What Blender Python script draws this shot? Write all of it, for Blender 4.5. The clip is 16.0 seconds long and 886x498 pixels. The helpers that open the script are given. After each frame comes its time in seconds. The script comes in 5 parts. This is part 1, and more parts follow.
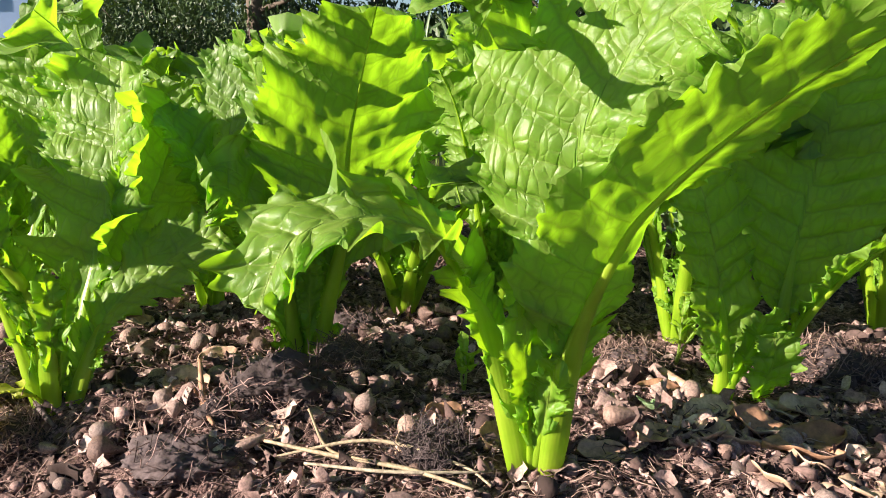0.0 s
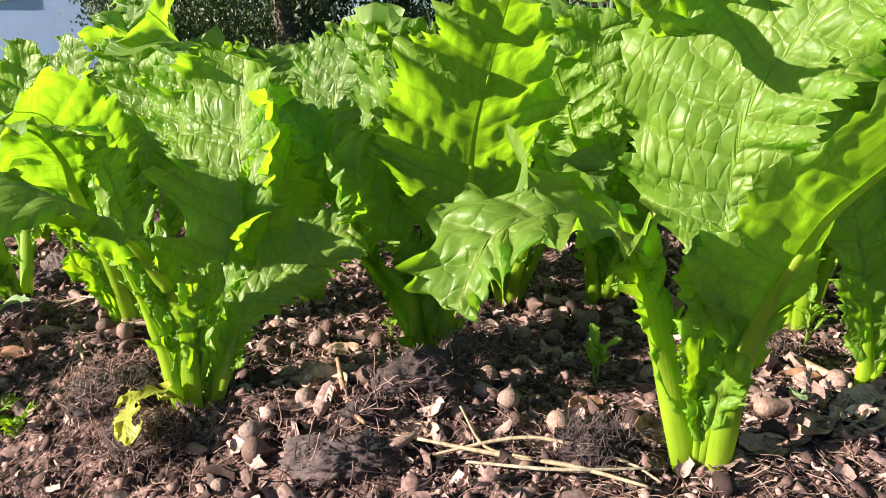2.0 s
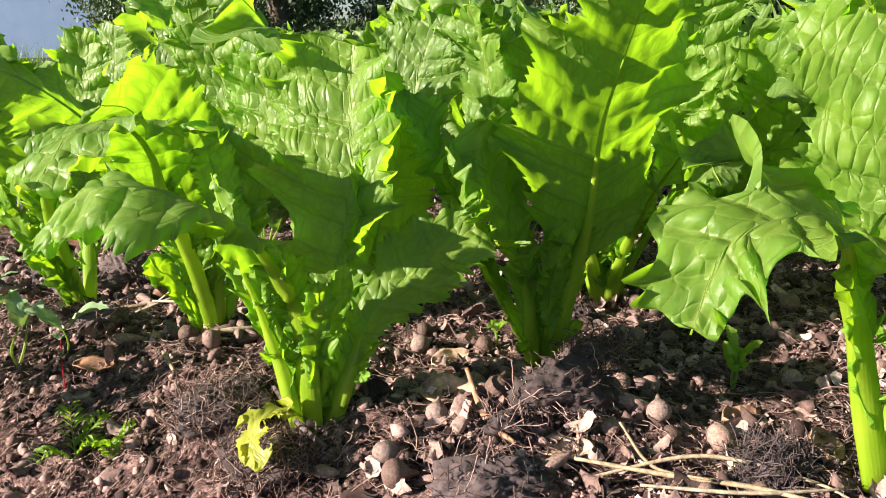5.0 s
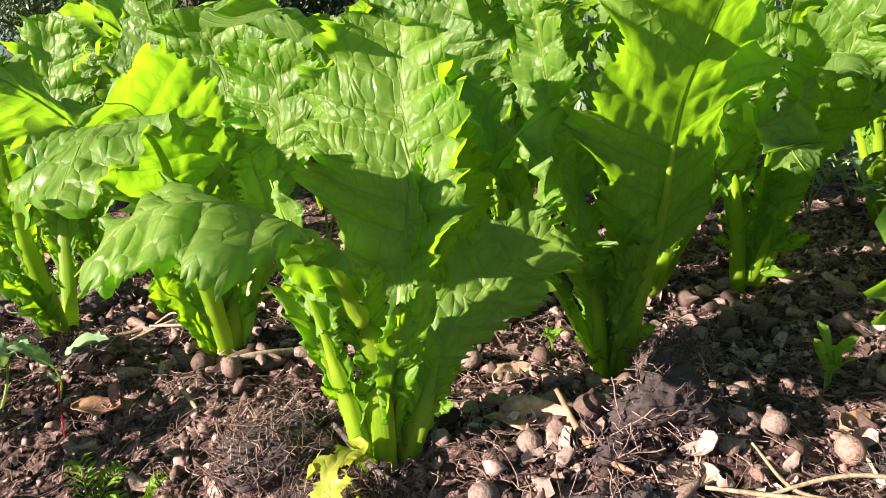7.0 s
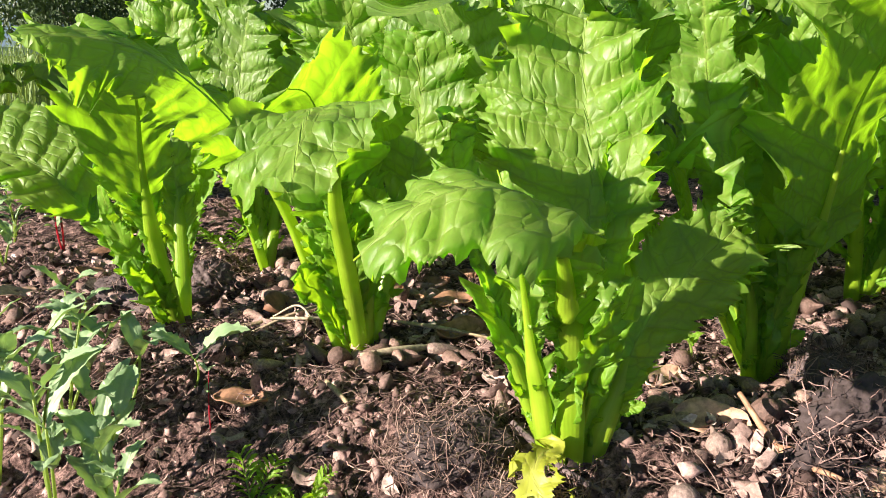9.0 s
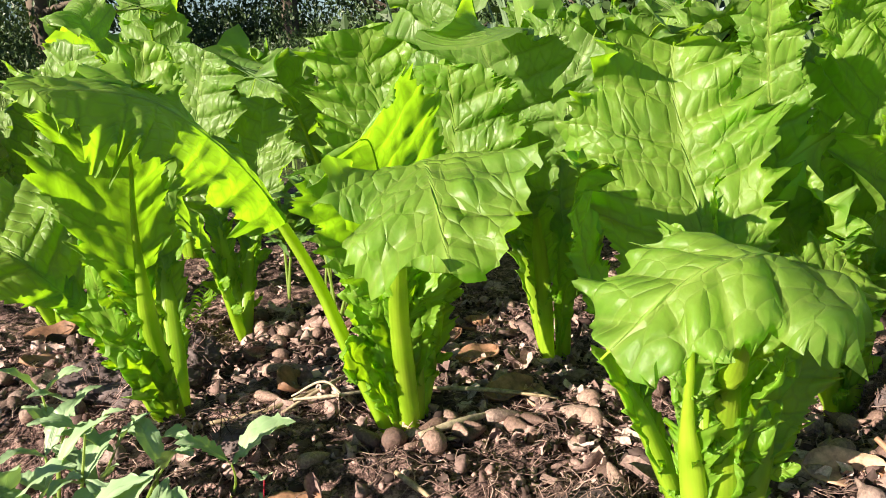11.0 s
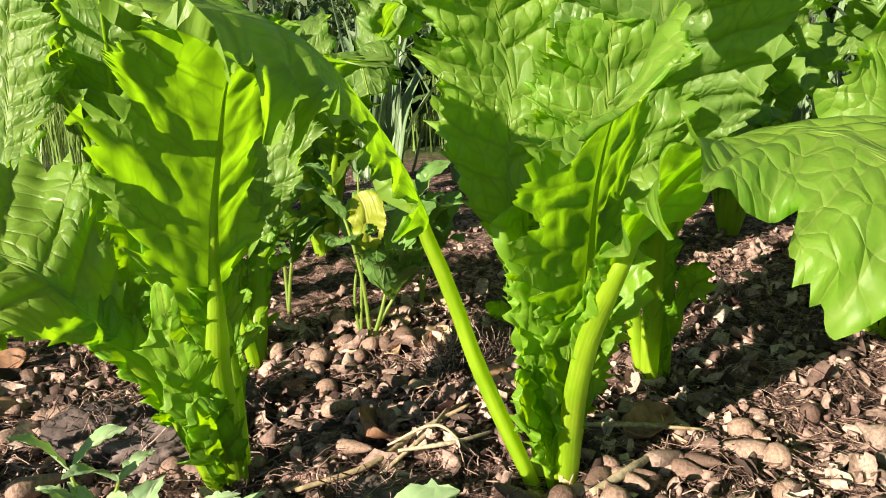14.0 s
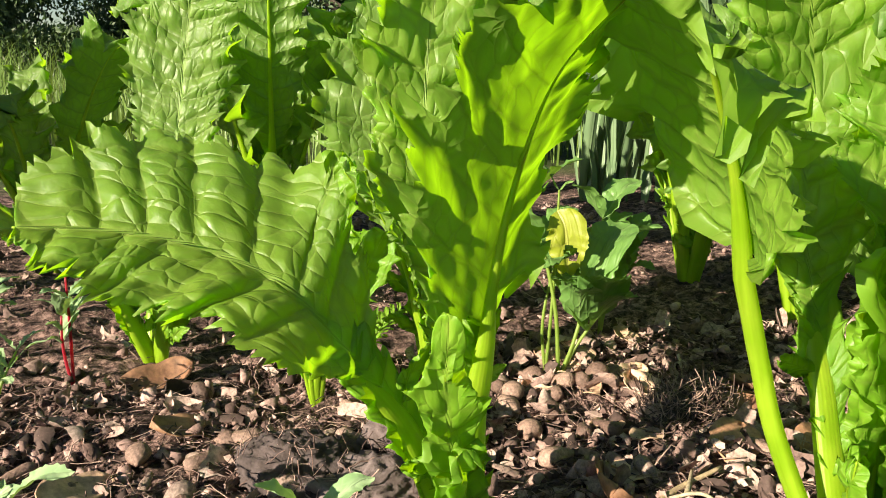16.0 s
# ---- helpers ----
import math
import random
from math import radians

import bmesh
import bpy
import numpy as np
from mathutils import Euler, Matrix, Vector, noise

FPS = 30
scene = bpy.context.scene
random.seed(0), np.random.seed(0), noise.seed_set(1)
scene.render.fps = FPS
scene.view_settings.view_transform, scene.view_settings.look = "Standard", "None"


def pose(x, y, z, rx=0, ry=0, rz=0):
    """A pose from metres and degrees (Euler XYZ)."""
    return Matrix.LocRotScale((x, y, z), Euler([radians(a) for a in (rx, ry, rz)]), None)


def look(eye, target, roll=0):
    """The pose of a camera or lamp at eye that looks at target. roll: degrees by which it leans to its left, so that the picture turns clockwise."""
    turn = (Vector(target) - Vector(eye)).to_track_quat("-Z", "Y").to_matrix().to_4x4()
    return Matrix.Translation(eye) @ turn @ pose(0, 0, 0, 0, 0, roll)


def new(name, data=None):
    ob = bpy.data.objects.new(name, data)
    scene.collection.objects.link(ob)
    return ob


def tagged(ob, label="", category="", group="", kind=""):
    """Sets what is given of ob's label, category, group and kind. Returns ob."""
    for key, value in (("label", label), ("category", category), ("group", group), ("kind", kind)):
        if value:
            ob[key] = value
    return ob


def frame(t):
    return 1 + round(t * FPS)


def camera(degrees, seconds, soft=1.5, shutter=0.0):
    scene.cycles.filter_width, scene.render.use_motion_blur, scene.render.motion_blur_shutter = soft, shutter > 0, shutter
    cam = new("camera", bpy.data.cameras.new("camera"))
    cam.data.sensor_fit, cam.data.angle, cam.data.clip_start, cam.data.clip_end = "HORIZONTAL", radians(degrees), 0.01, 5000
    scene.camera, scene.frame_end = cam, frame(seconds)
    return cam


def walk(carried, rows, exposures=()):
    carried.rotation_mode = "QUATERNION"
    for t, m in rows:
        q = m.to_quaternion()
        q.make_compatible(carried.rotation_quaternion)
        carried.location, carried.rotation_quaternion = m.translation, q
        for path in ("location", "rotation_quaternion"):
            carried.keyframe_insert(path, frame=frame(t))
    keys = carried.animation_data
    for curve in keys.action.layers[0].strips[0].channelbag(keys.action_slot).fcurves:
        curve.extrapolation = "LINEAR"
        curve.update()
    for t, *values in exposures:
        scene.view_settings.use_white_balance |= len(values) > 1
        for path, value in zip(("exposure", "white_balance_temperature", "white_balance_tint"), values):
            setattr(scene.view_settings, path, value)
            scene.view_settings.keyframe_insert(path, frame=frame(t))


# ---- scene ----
cam = camera(59.8, 16.0, soft=1.0)
METRES, EYE, TILT, LEAN, TURN = 1.15, 0.30, -12.5, -1.6, 0.0
ROWS = [
    (0.0, 0.0, 0.0, 0.0, 0.0, 0.0, -0.0),
    (0.5, -0.0244, -0.0019, 0.0065, 1.03, 0.09, 1.22),
    (1.0, -0.0475, -0.0015, 0.0074, 0.91, 0.07, 1.05),
    (1.5, -0.0702, -0.0012, 0.006, 1.42, -0.22, 0.88),
    (2.0, -0.0887, 0.0074, 0.0076, 1.94, -1.07, 1.36),
    (2.5, -0.1099, 0.0108, 0.0107, 2.16, -1.42, 2.04),
    (3.0, -0.1231, 0.0112, 0.0116, 1.93, -1.81, 2.4),
    (3.5, -0.1402, 0.0161, 0.0156, 2.02, -1.78, 2.91),
    (4.0, -0.1578, 0.018, 0.0182, 2.21, -1.59, 2.57),
    (6.5, -0.2708, 0.1219, 0.0286, -2.45, -3.3, 3.5),
    (7.0, -0.2978, 0.1293, 0.0354, -4.07, -3.1, 4.65),
    (7.5, -0.3242, 0.1396, 0.0334, -4.5, -3.59, 4.44),
    (8.0, -0.3551, 0.1398, 0.0328, -4.65, -3.28, 3.76),
    (8.5, -0.391, 0.1447, 0.0383, -4.53, -2.57, 2.55),
    (9.0, -0.4257, 0.1464, 0.0372, -4.85, -2.78, 2.88),
    (9.5, -0.455, 0.1616, 0.0441, -7.12, -2.65, 4.77),
    (10.0, -0.4878, 0.1781, 0.0558, -8.84, -1.83, 5.92),
    (12.5, -0.6136, 0.3451, 0.0816, -23.35, -3.02, 7.05),
    (13.0, -0.6351, 0.3705, 0.0795, -24.68, -3.4, 6.47),
    (13.5, -0.6586, 0.3946, 0.0851, -23.68, -3.38, 6.74),
    (14.0, -0.6789, 0.4211, 0.0913, -24.5, -3.1, 7.3),
    (14.5, -0.6996, 0.4438, 0.0993, -25.14, -2.88, 7.27),
    (15.0, -0.7178, 0.4731, 0.1031, -25.56, -2.78, 6.43),
    (15.5, -0.7415, 0.5028, 0.1166, -22.91, -1.82, 4.21),
    (16.0, -0.7537, 0.5237, 0.1078, -19.49, -1.72, 4.15),
]
walk(cam, [(t, pose(0, 0, EYE, TILT, LEAN, TURN) @ pose(METRES * x, METRES * y, METRES * z, 90 + pitch, roll, yaw)) for t, x, y, z, yaw, pitch, roll in ROWS],
     [(0.0, 1.70, 6350, 14), (10.0, 1.75, 6350, 13), (12.5, 1.59, 6850, 4), (16.0, 1.61, 6850, 4)])

# ---- light ----
SUN_AZ, SUN_EL = 250.0, 20.0          # compass-like: degrees clockwise from +y, and height
world = bpy.data.worlds.new("daylight")
scene.world = world
world.use_nodes = True
wn = world.node_tree
sky = wn.nodes.new("ShaderNodeTexSky")
sky.sky_type, sky.sun_disc = "NISHITA", False
sky.dust_density, sky.ozone_density = 0.3, 2.5
sky.sun_elevation, sky.sun_rotation = radians(SUN_EL), radians(SUN_AZ)
wn.nodes["Background"].inputs["Strength"].default_value = 0.039
wn.links.new(sky.outputs["Color"], wn.nodes["Background"].inputs["Color"])
sun = new("sun", bpy.data.lights.new("sun", "SUN"))
sun.data.energy, sun.data.angle, sun.data.color = 5.0, radians(0.55), (1.0, 0.88, 0.72)
_sd = Vector((math.sin(radians(SUN_AZ)) * math.cos(radians(SUN_EL)), math.cos(radians(SUN_AZ)) * math.cos(radians(SUN_EL)), math.sin(radians(SUN_EL))))
sun.matrix_world = look(_sd * 30, (0, 0, 0))


# ---- materials ----
class Mat:
    """A node material with a few short ways to wire it."""

    def __init__(self, name):
        self.mat = bpy.data.materials.new(name)
        self.mat.use_nodes = True
        self.t = self.mat.node_tree
        self.p = self.t.nodes["Principled BSDF"]
        self.out = self.t.nodes["Material Output"]

    def node(self, kind, **inputs):
        n = self.t.nodes.new("ShaderNode" + kind)
        for k, v in inputs.items():
            self.put(n.inputs[k.replace("_", " ")], v)
        return n

    def put(self, socket, v):
        if isinstance(v, bpy.types.NodeSocket):
            self.t.links.new(v, socket)
        else:
            socket.default_value = v

    def coords(self, which="Object"):
        return self.t.nodes.new("ShaderNodeTexCoord").outputs[which]

    def noise(self, vec, scale, detail=4.0, rough=0.55):
        return self.node("TexNoise", Vector=vec, Scale=scale, Detail=detail, Roughness=rough).outputs["Fac"]

    def ramp(self, fac, *stops):
        n = self.node("ValToRGB", Fac=fac)
        e = n.color_ramp.elements
        while len(e) < len(stops):
            e.new(0.5)
        for el, (pos, col) in zip(e, stops):
            el.position, el.color = pos, (*col, 1.0)
        return n.outputs["Color"]

    def mix(self, fac, a, b, how="MIX"):
        n = self.t.nodes.new("ShaderNodeMix")
        n.data_type, n.blend_type = "RGBA", how
        for s, v in ((n.inputs[0], fac), (n.inputs[6], a), (n.inputs[7], b)):
            if isinstance(v, tuple) and len(v) == 3:
                v = (*v, 1.0)
            self.put(s, v)
        return n.outputs[2]

    def math(self, op, a, b=0.0):
        n = self.t.nodes.new("ShaderNodeMath")
        n.operation = op
        self.put(n.inputs[0], a)
        self.put(n.inputs[1], b)
        return n.outputs[0]

    def span(self, v, a, b, c, d):
        n = self.node("MapRange", Value=v)
        n.inputs[1].default_value, n.inputs[2].default_value = a, b
        n.inputs[3].default_value, n.inputs[4].default_value = c, d
        return n.outputs[0]

    def bump(self, height, strength, dist):
        n = self.node("Bump", Height=height, Strength=strength, Distance=dist)
        self.t.links.new(n.outputs[0], self.p.inputs["Normal"])
        return n.outputs[0]

    def set(self, **k):
        for name, v in k.items():
            self.put(self.p.inputs[name.replace("_", " ")], v if not (isinstance(v, tuple) and len(v) == 3) else (*v, 1.0))
        return self.mat


LANE = 0.023          # width of one side-vein lane in a leaf's own coordinates


def leaf_material(name, dark, light, vein, glow, share=0.53, rough=0.43, net=104.0, relief=0.0021, veins_pale=0.25):
    """A thin leaf: satin top, light passing through, side veins and a net of finer sunken ones with pillows between."""
    m = Mat(name)
    uv, ob = m.coords("UV"), m.coords("Object")
    rnd = m.t.nodes.new("ShaderNodeObjectInfo").outputs["Random"]
    wob = m.node("TexNoise", Vector=uv, Scale=15.0, Detail=1.0).outputs["Color"]
    warp = m.node("VectorMath")
    warp.operation = "MULTIPLY_ADD"
    m.put(warp.inputs[0], wob)
    warp.inputs[1].default_value = (0.011, 0.015, 0.0)
    m.put(warp.inputs[2], uv)
    wob2 = m.node("TexNoise", Vector=uv, Scale=70.0, Detail=1.0).outputs["Color"]
    first, warp = warp, m.node("VectorMath")
    warp.operation = "MULTIPLY_ADD"
    m.put(warp.inputs[0], wob2)
    warp.inputs[1].default_value = (0.006, 0.006, 0.0)
    m.put(warp.inputs[2], first.outputs[0])
    sep = m.node("SeparateXYZ", Vector=warp.outputs[0])
    lane = m.math("FRACT", m.math("ADD", m.math("DIVIDE", m.math("SUBTRACT", sep.outputs["X"], 0.0085), LANE), 20.0))
    d1 = m.math("MULTIPLY", m.math("MINIMUM", lane, m.math("SUBTRACT", 1.0, lane)), LANE)
    ladder = m.node("CombineXYZ", X=m.math("MULTIPLY", sep.outputs["X"], 0.72), Y=sep.outputs["Y"])
    cell = m.node("TexVoronoi", Vector=ladder.outputs[0], Scale=net, Randomness=0.85)
    cell.feature = "DISTANCE_TO_EDGE"
    fine = m.node("TexVoronoi", Vector=warp.outputs[0], Scale=net * 2.9)
    fine.feature = "DISTANCE_TO_EDGE"
    d2 = m.math("DIVIDE", cell.outputs["Distance"], net)
    d3 = m.math("DIVIDE", fine.outputs["Distance"], net * 2.9)
    line = m.math("MAXIMUM", m.span(d1, 0.0002, 0.0013, 1.0, 0.0), m.span(d2, 0.0001, 0.0008, 0.75, 0.0))
    line = m.math("MAXIMUM", line, m.span(d3, 0.0, 0.0004, 0.22, 0.0))
    big = m.noise(ob, 14.0, 3.0)
    tone = m.mix(m.span(big, 0.3, 0.72, 0.0, 1.0), dark, light)
    tone = m.mix(m.math("MULTIPLY", rnd, 0.35), tone, light)
    tone = m.mix(m.span(m.noise(uv, 190.0, 3.0), 0.45, 0.8, 0.0, 0.22), tone, vein)
    rib = m.t.nodes.new("ShaderNodeAttribute")
    rib.attribute_name = "rib"
    col = m.mix(m.math("MAXIMUM", m.math("MULTIPLY", line, veins_pale), rib.outputs["Fac"]), tone, vein)
    round1 = m.math("SUBTRACT", 1.0, m.math("POWER", m.span(d1, 0.0, 0.0065, 1.0, 0.0), 2.0))
    round2 = m.math("SUBTRACT", 1.0, m.math("POWER", m.span(d2, 0.0, 0.0036, 1.0, 0.0), 2.0))
    round3 = m.math("SUBTRACT", 1.0, m.math("POWER", m.span(d3, 0.0, 0.0016, 1.0, 0.0), 2.0))
    swell = m.span(m.noise(uv, 34.0, 1.0), 0.25, 0.75, 0.45, 1.0)
    height = m.math("ADD", m.math("MULTIPLY", m.math("ADD", m.math("MULTIPLY", round1, 0.9), m.math("MULTIPLY", round2, 0.9)), swell), m.math("MULTIPLY", round3, 0.05))
    height = m.math("ADD", height, m.math("MULTIPLY", m.noise(ob, 520.0, 2.0), 0.03))
    m.bump(height, 0.8, relief)
    m.set(Base_Color=col, Roughness=m.span(m.noise(ob, 60.0), 0.3, 0.7, rough - 0.05, rough + 0.14), IOR=1.42)
    m.p.inputs["Specular IOR Level"].default_value = 0.68
    dim = m.math("MAXIMUM", m.span(d1, 0.0002, 0.0022, 0.70, 0.0), m.span(d2, 0.0, 0.0013, 0.42, 0.0))
    tr = m.node("BsdfTranslucent", Color=m.mix(dim, m.mix(m.span(big, 0.3, 0.7, 0.0, 1.0), tuple(c * 0.8 for c in glow), glow), tuple(c * 0.42 for c in glow)))
    mx = m.node("MixShader", Fac=share)
    m.t.links.new(m.p.outputs[0], mx.inputs[1])
    m.t.links.new(tr.outputs[0], mx.inputs[2])
    m.t.links.new(mx.outputs[0], m.out.inputs["Surface"])
    return m.mat


def stalk_material(name, low, high):
    m = Mat(name)
    ob, uv = m.coords("Object"), m.coords("UV")
    ridge = m.node("TexWave", Vector=uv, Scale=1.6, Distortion=1.2, Detail=2.0, **{"Detail_Scale": 3.0})
    ridge.bands_direction = "Y"
    ridge = ridge.outputs["Fac"]
    col = m.mix(m.span(m.noise(ob, 30.0), 0.35, 0.7, 0.0, 1.0), low, high)
    # darker bands put uneven tone and the lobes' cast shade into the colour
    shade_band = m.node("TexNoise", Vector=uv, Scale=2.2, Detail=3.0).outputs["Fac"]
    col = m.mix(m.span(shade_band, 0.45, 0.75, 0.0, 0.65), col, tuple(c * 0.55 for c in low))
    col = m.mix(m.math("MULTIPLY", ridge, 0.05), col, tuple(min(1.0, c * 1.25) for c in high))
    m.bump(m.math("ADD", m.math("MULTIPLY", ridge, 0.5), m.noise(ob, 300.0)), 0.3, 0.0004)
    m.set(Base_Color=col, Roughness=0.36)
    tr = m.node("BsdfTranslucent", Color=m.mix(0.7, col, tuple(min(1.0, c * 2.0) for c in high)))
    mx = m.node("MixShader", Fac=0.45)
    m.t.links.new(m.p.outputs[0], mx.inputs[1])
    m.t.links.new(tr.outputs[0], mx.inputs[2])
    m.t.links.new(mx.outputs[0], m.out.inputs["Surface"])
    return m.mat


def litter_material(name, stops, rough=0.8, island=True, grain=260.0, relief=0.0012):
    """Dry organic bits: each piece takes its own tone, with grain over it."""
    m = Mat(name)
    ob = m.coords("Object")
    pick = m.t.nodes.new("ShaderNodeNewGeometry").outputs["Random Per Island"] if island else m.t.nodes.new("ShaderNodeObjectInfo").outputs["Random"]
    base = m.ramp(pick, *stops)
    g = m.noise(ob, grain, 5.0, 0.65)
    col = m.mix(m.span(g, 0.3, 0.72, 0.75, 0.0), base, (0.03, 0.02, 0.016))
    m.bump(g, 0.7, relief)
    m.set(Base_Color=col, Roughness=rough)
    m.p.inputs["Specular IOR Level"].default_value = 0.3
    return m.mat


LEAF = leaf_material("mustard_leaf", (0.090, 0.200, 0.028), (0.196, 0.325, 0.037), (0.36, 0.47, 0.10), (0.43, 0.82, 0.016))
LEAF_FAR = leaf_material("mustard_leaf_behind", (0.088, 0.178, 0.036), (0.180, 0.285, 0.058), (0.34, 0.46, 0.13), (0.40, 0.72, 0.018))
FRILL = leaf_material("mustard_frill", (0.115, 0.27, 0.016), (0.20, 0.38, 0.028), (0.33, 0.48, 0.07), (0.44, 0.76, 0.010), net=120.0, relief=0.0015)
WEED = leaf_material("weed_leaf", (0.19, 0.31, 0.14), (0.30, 0.43, 0.23), (0.38, 0.49, 0.29), (0.30, 0.48, 0.08), share=0.25, net=160.0, relief=0.0006)
YELLOW = leaf_material("yellowing_leaf", (0.30, 0.36, 0.03), (0.42, 0.46, 0.05), (0.5, 0.5, 0.14), (0.62, 0.64, 0.04), net=110.0, relief=0.0012)
DARKLEAF = leaf_material("shrub_leaf", (0.022, 0.050, 0.014), (0.045, 0.085, 0.022), (0.06, 0.10, 0.03), (0.07, 0.12, 0.015), share=0.2, relief=0.0006)
STALK = stalk_material("mustard_stalk", (0.225, 0.38, 0.016), (0.37, 0.50, 0.04))
WEEDSTALK = stalk_material("weed_stalk", (0.20, 0.30, 0.06), (0.32, 0.40, 0.10))
REDSTALK = stalk_material("red_stalk", (0.34, 0.02, 0.05), (0.45, 0.05, 0.07))
CHIP = litter_material("husk_chips", ((0.0, (0.040, 0.025, 0.023)), (0.3, (0.260, 0.166, 0.150)), (0.65, (0.520, 0.358, 0.318)), (0.93, (0.610, 0.450, 0.395)), (1.0, (0.78, 0.62, 0.56))))
CRUMB = litter_material("soil_crumbs", ((0.0, (0.016, 0.010, 0.010)), (0.5, (0.200, 0.125, 0.114)), (1.0, (0.66, 0.44, 0.40))), 0.95)
FIBRE = litter_material("root_fibres", ((0.0, (0.080, 0.050, 0.045)), (0.5, (0.260, 0.162, 0.142)), (1.0, (0.640, 0.450, 0.380))), 0.85)
ROOT = litter_material("root_mat", ((0.0, (0.070, 0.045, 0.038)), (0.5, (0.270, 0.175, 0.148)), (1.0, (0.50, 0.35, 0.30))), 0.9)
NUT = litter_material("nut_shell", ((0.0, (0.130, 0.078, 0.066)), (0.4, (0.300, 0.188, 0.155)), (0.75, (0.460, 0.305, 0.250)), (1.0, (0.330, 0.245, 0.220))), 0.6, False, 4.5, 0.0020)
HUSK = litter_material("dry_husk", ((0.0, (0.292, 0.145, 0.085)), (0.5, (0.550, 0.306, 0.186)), (1.0, (0.790, 0.533, 0.390))), 0.62, False, 120.0)
STRAW = litter_material("dry_straw", ((0.0, (0.40, 0.29, 0.17)), (0.5, (0.52, 0.41, 0.27)), (1.0, (0.64, 0.54, 0.40))), 0.6, False, 200.0)
CLOD = litter_material("earth_clod", ((0.0, (0.055, 0.042, 0.044)), (0.5, (0.110, 0.084, 0.088)), (1.0, (0.19, 0.145, 0.148))), 0.95, False, 120.0, 0.003)


def soil_material():
    m = Mat("garden_soil")
    ob = m.coords("Object")
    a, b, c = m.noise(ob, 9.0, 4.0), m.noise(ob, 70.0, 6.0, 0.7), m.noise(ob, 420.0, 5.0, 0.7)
    # brown soil tones; near-black low stop paints shade into the bump's hollows
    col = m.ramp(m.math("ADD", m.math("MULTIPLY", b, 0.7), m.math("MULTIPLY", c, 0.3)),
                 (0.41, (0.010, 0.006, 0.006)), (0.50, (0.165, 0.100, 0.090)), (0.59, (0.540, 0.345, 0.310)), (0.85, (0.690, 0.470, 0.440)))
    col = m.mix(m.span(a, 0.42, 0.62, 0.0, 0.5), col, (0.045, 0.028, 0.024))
    # rough lawn takes over away from the bed
    sep = m.node("SeparateXYZ", Vector=ob)
    far = m.math("MAXIMUM", m.math("ABSOLUTE", m.math("ADD", sep.outputs["X"], 0.35)), m.math("MULTIPLY", m.math("ABSOLUTE", m.math("SUBTRACT", sep.outputs["Y"], 1.0)), 1.25))
    lawn = m.ramp(m.noise(ob, 2.5, 5.0, 0.7), (0.3, (0.035, 0.055, 0.016)), (0.55, (0.075, 0.10, 0.03)), (0.75, (0.14, 0.13, 0.06)))
    col = m.mix(m.span(m.math("ADD", far, m.math("MULTIPLY", m.noise(ob, 4.0, 4.0), 0.6)), 2.1, 2.4, 0.0, 1.0), col, lawn)
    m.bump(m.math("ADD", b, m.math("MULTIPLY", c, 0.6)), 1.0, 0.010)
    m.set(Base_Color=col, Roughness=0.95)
    m.p.inputs["Specular IOR Level"].default_value = 0.2
    return m.mat


SOIL = soil_material()


# ---- ground ----
TABLES = [np.random.RandomState(k).rand(64, 64) * 2 - 1 for k in range(6)]


def vnoise(x, y, seed):
    """Smooth value noise on arrays, about -1..1."""
    tab = TABLES[seed]
    xi, yi = np.floor(x).astype(int), np.floor(y).astype(int)
    fx, fy = x - xi, y - yi
    fx, fy = fx * fx * (3 - 2 * fx), fy * fy * (3 - 2 * fy)
    g = lambda i, j: tab[i % 64, j % 64]
    return (g(xi, yi) * (1 - fx) + g(xi + 1, yi) * fx) * (1 - fy) + (g(xi, yi + 1) * (1 - fx) + g(xi + 1, yi + 1) * fx) * fy


def bump_at(x, y, cx, cy, rx, ry, h):
    return h * np.exp(-((x - cx) / rx) ** 2 - ((y - cy) / ry) ** 2)


def earth(x, y):
    """Height of the bed: gently falling to the back left, lumpy, level far away."""
    x, y = np.asarray(x, float), np.asarray(y, float)
    near = np.exp(-((x + 0.35) / 1.7) ** 4 - ((y - 0.9) / 1.5) ** 4)
    z = 0.014 * np.clip(x, -1.4, 0.0) - 0.012 * np.clip(y - 0.85, 0, 0.6)
    z = z + near * (0.010 * vnoise(x * 6, y * 6, 1) + 0.006 * vnoise(x * 17, y * 17, 2) + 0.0050 * vnoise(x * 48, y * 48, 3) + 0.0030 * vnoise(x * 95, y * 95, 4))
    z = z + bump_at(x, y, -0.12, 0.66, 0.05, 0.03, 0.016) + bump_at(x, y, -0.43, 0.69, 0.05, 0.04, 0.014) + bump_at(x, y, 0.25, 0.76, 0.05, 0.04, -0.014)
    z = z + bump_at(x, y, -0.75, 1.06, 0.08, 0.08, -0.008) + bump_at(x, y, -0.35, 0.55, 0.2, 0.06, -0.010)
    edge = np.clip(-0.57 * (x + 0.35) - 0.82 * (y - 0.72) - 0.015, 0, 0.22)      # the bed falls away along its front edge
    return z - 0.42 * edge * np.exp(-((x + 0.5) / 0.9) ** 4 - ((y - 0.6) / 0.9) ** 4)


def steps(lo, hi, fine, reach):
    """Even steps inside, ever longer ones out to the reach."""
    mid = list(np.arange(lo, hi, fine))
    out, d = [], fine
    while not out or out[-1] < reach:
        d *= 1.22
        out.append((out[-1] if out else 0) + d)
    return np.array([lo - o for o in reversed(out)] + mid + [mid[-1] + o for o in out])


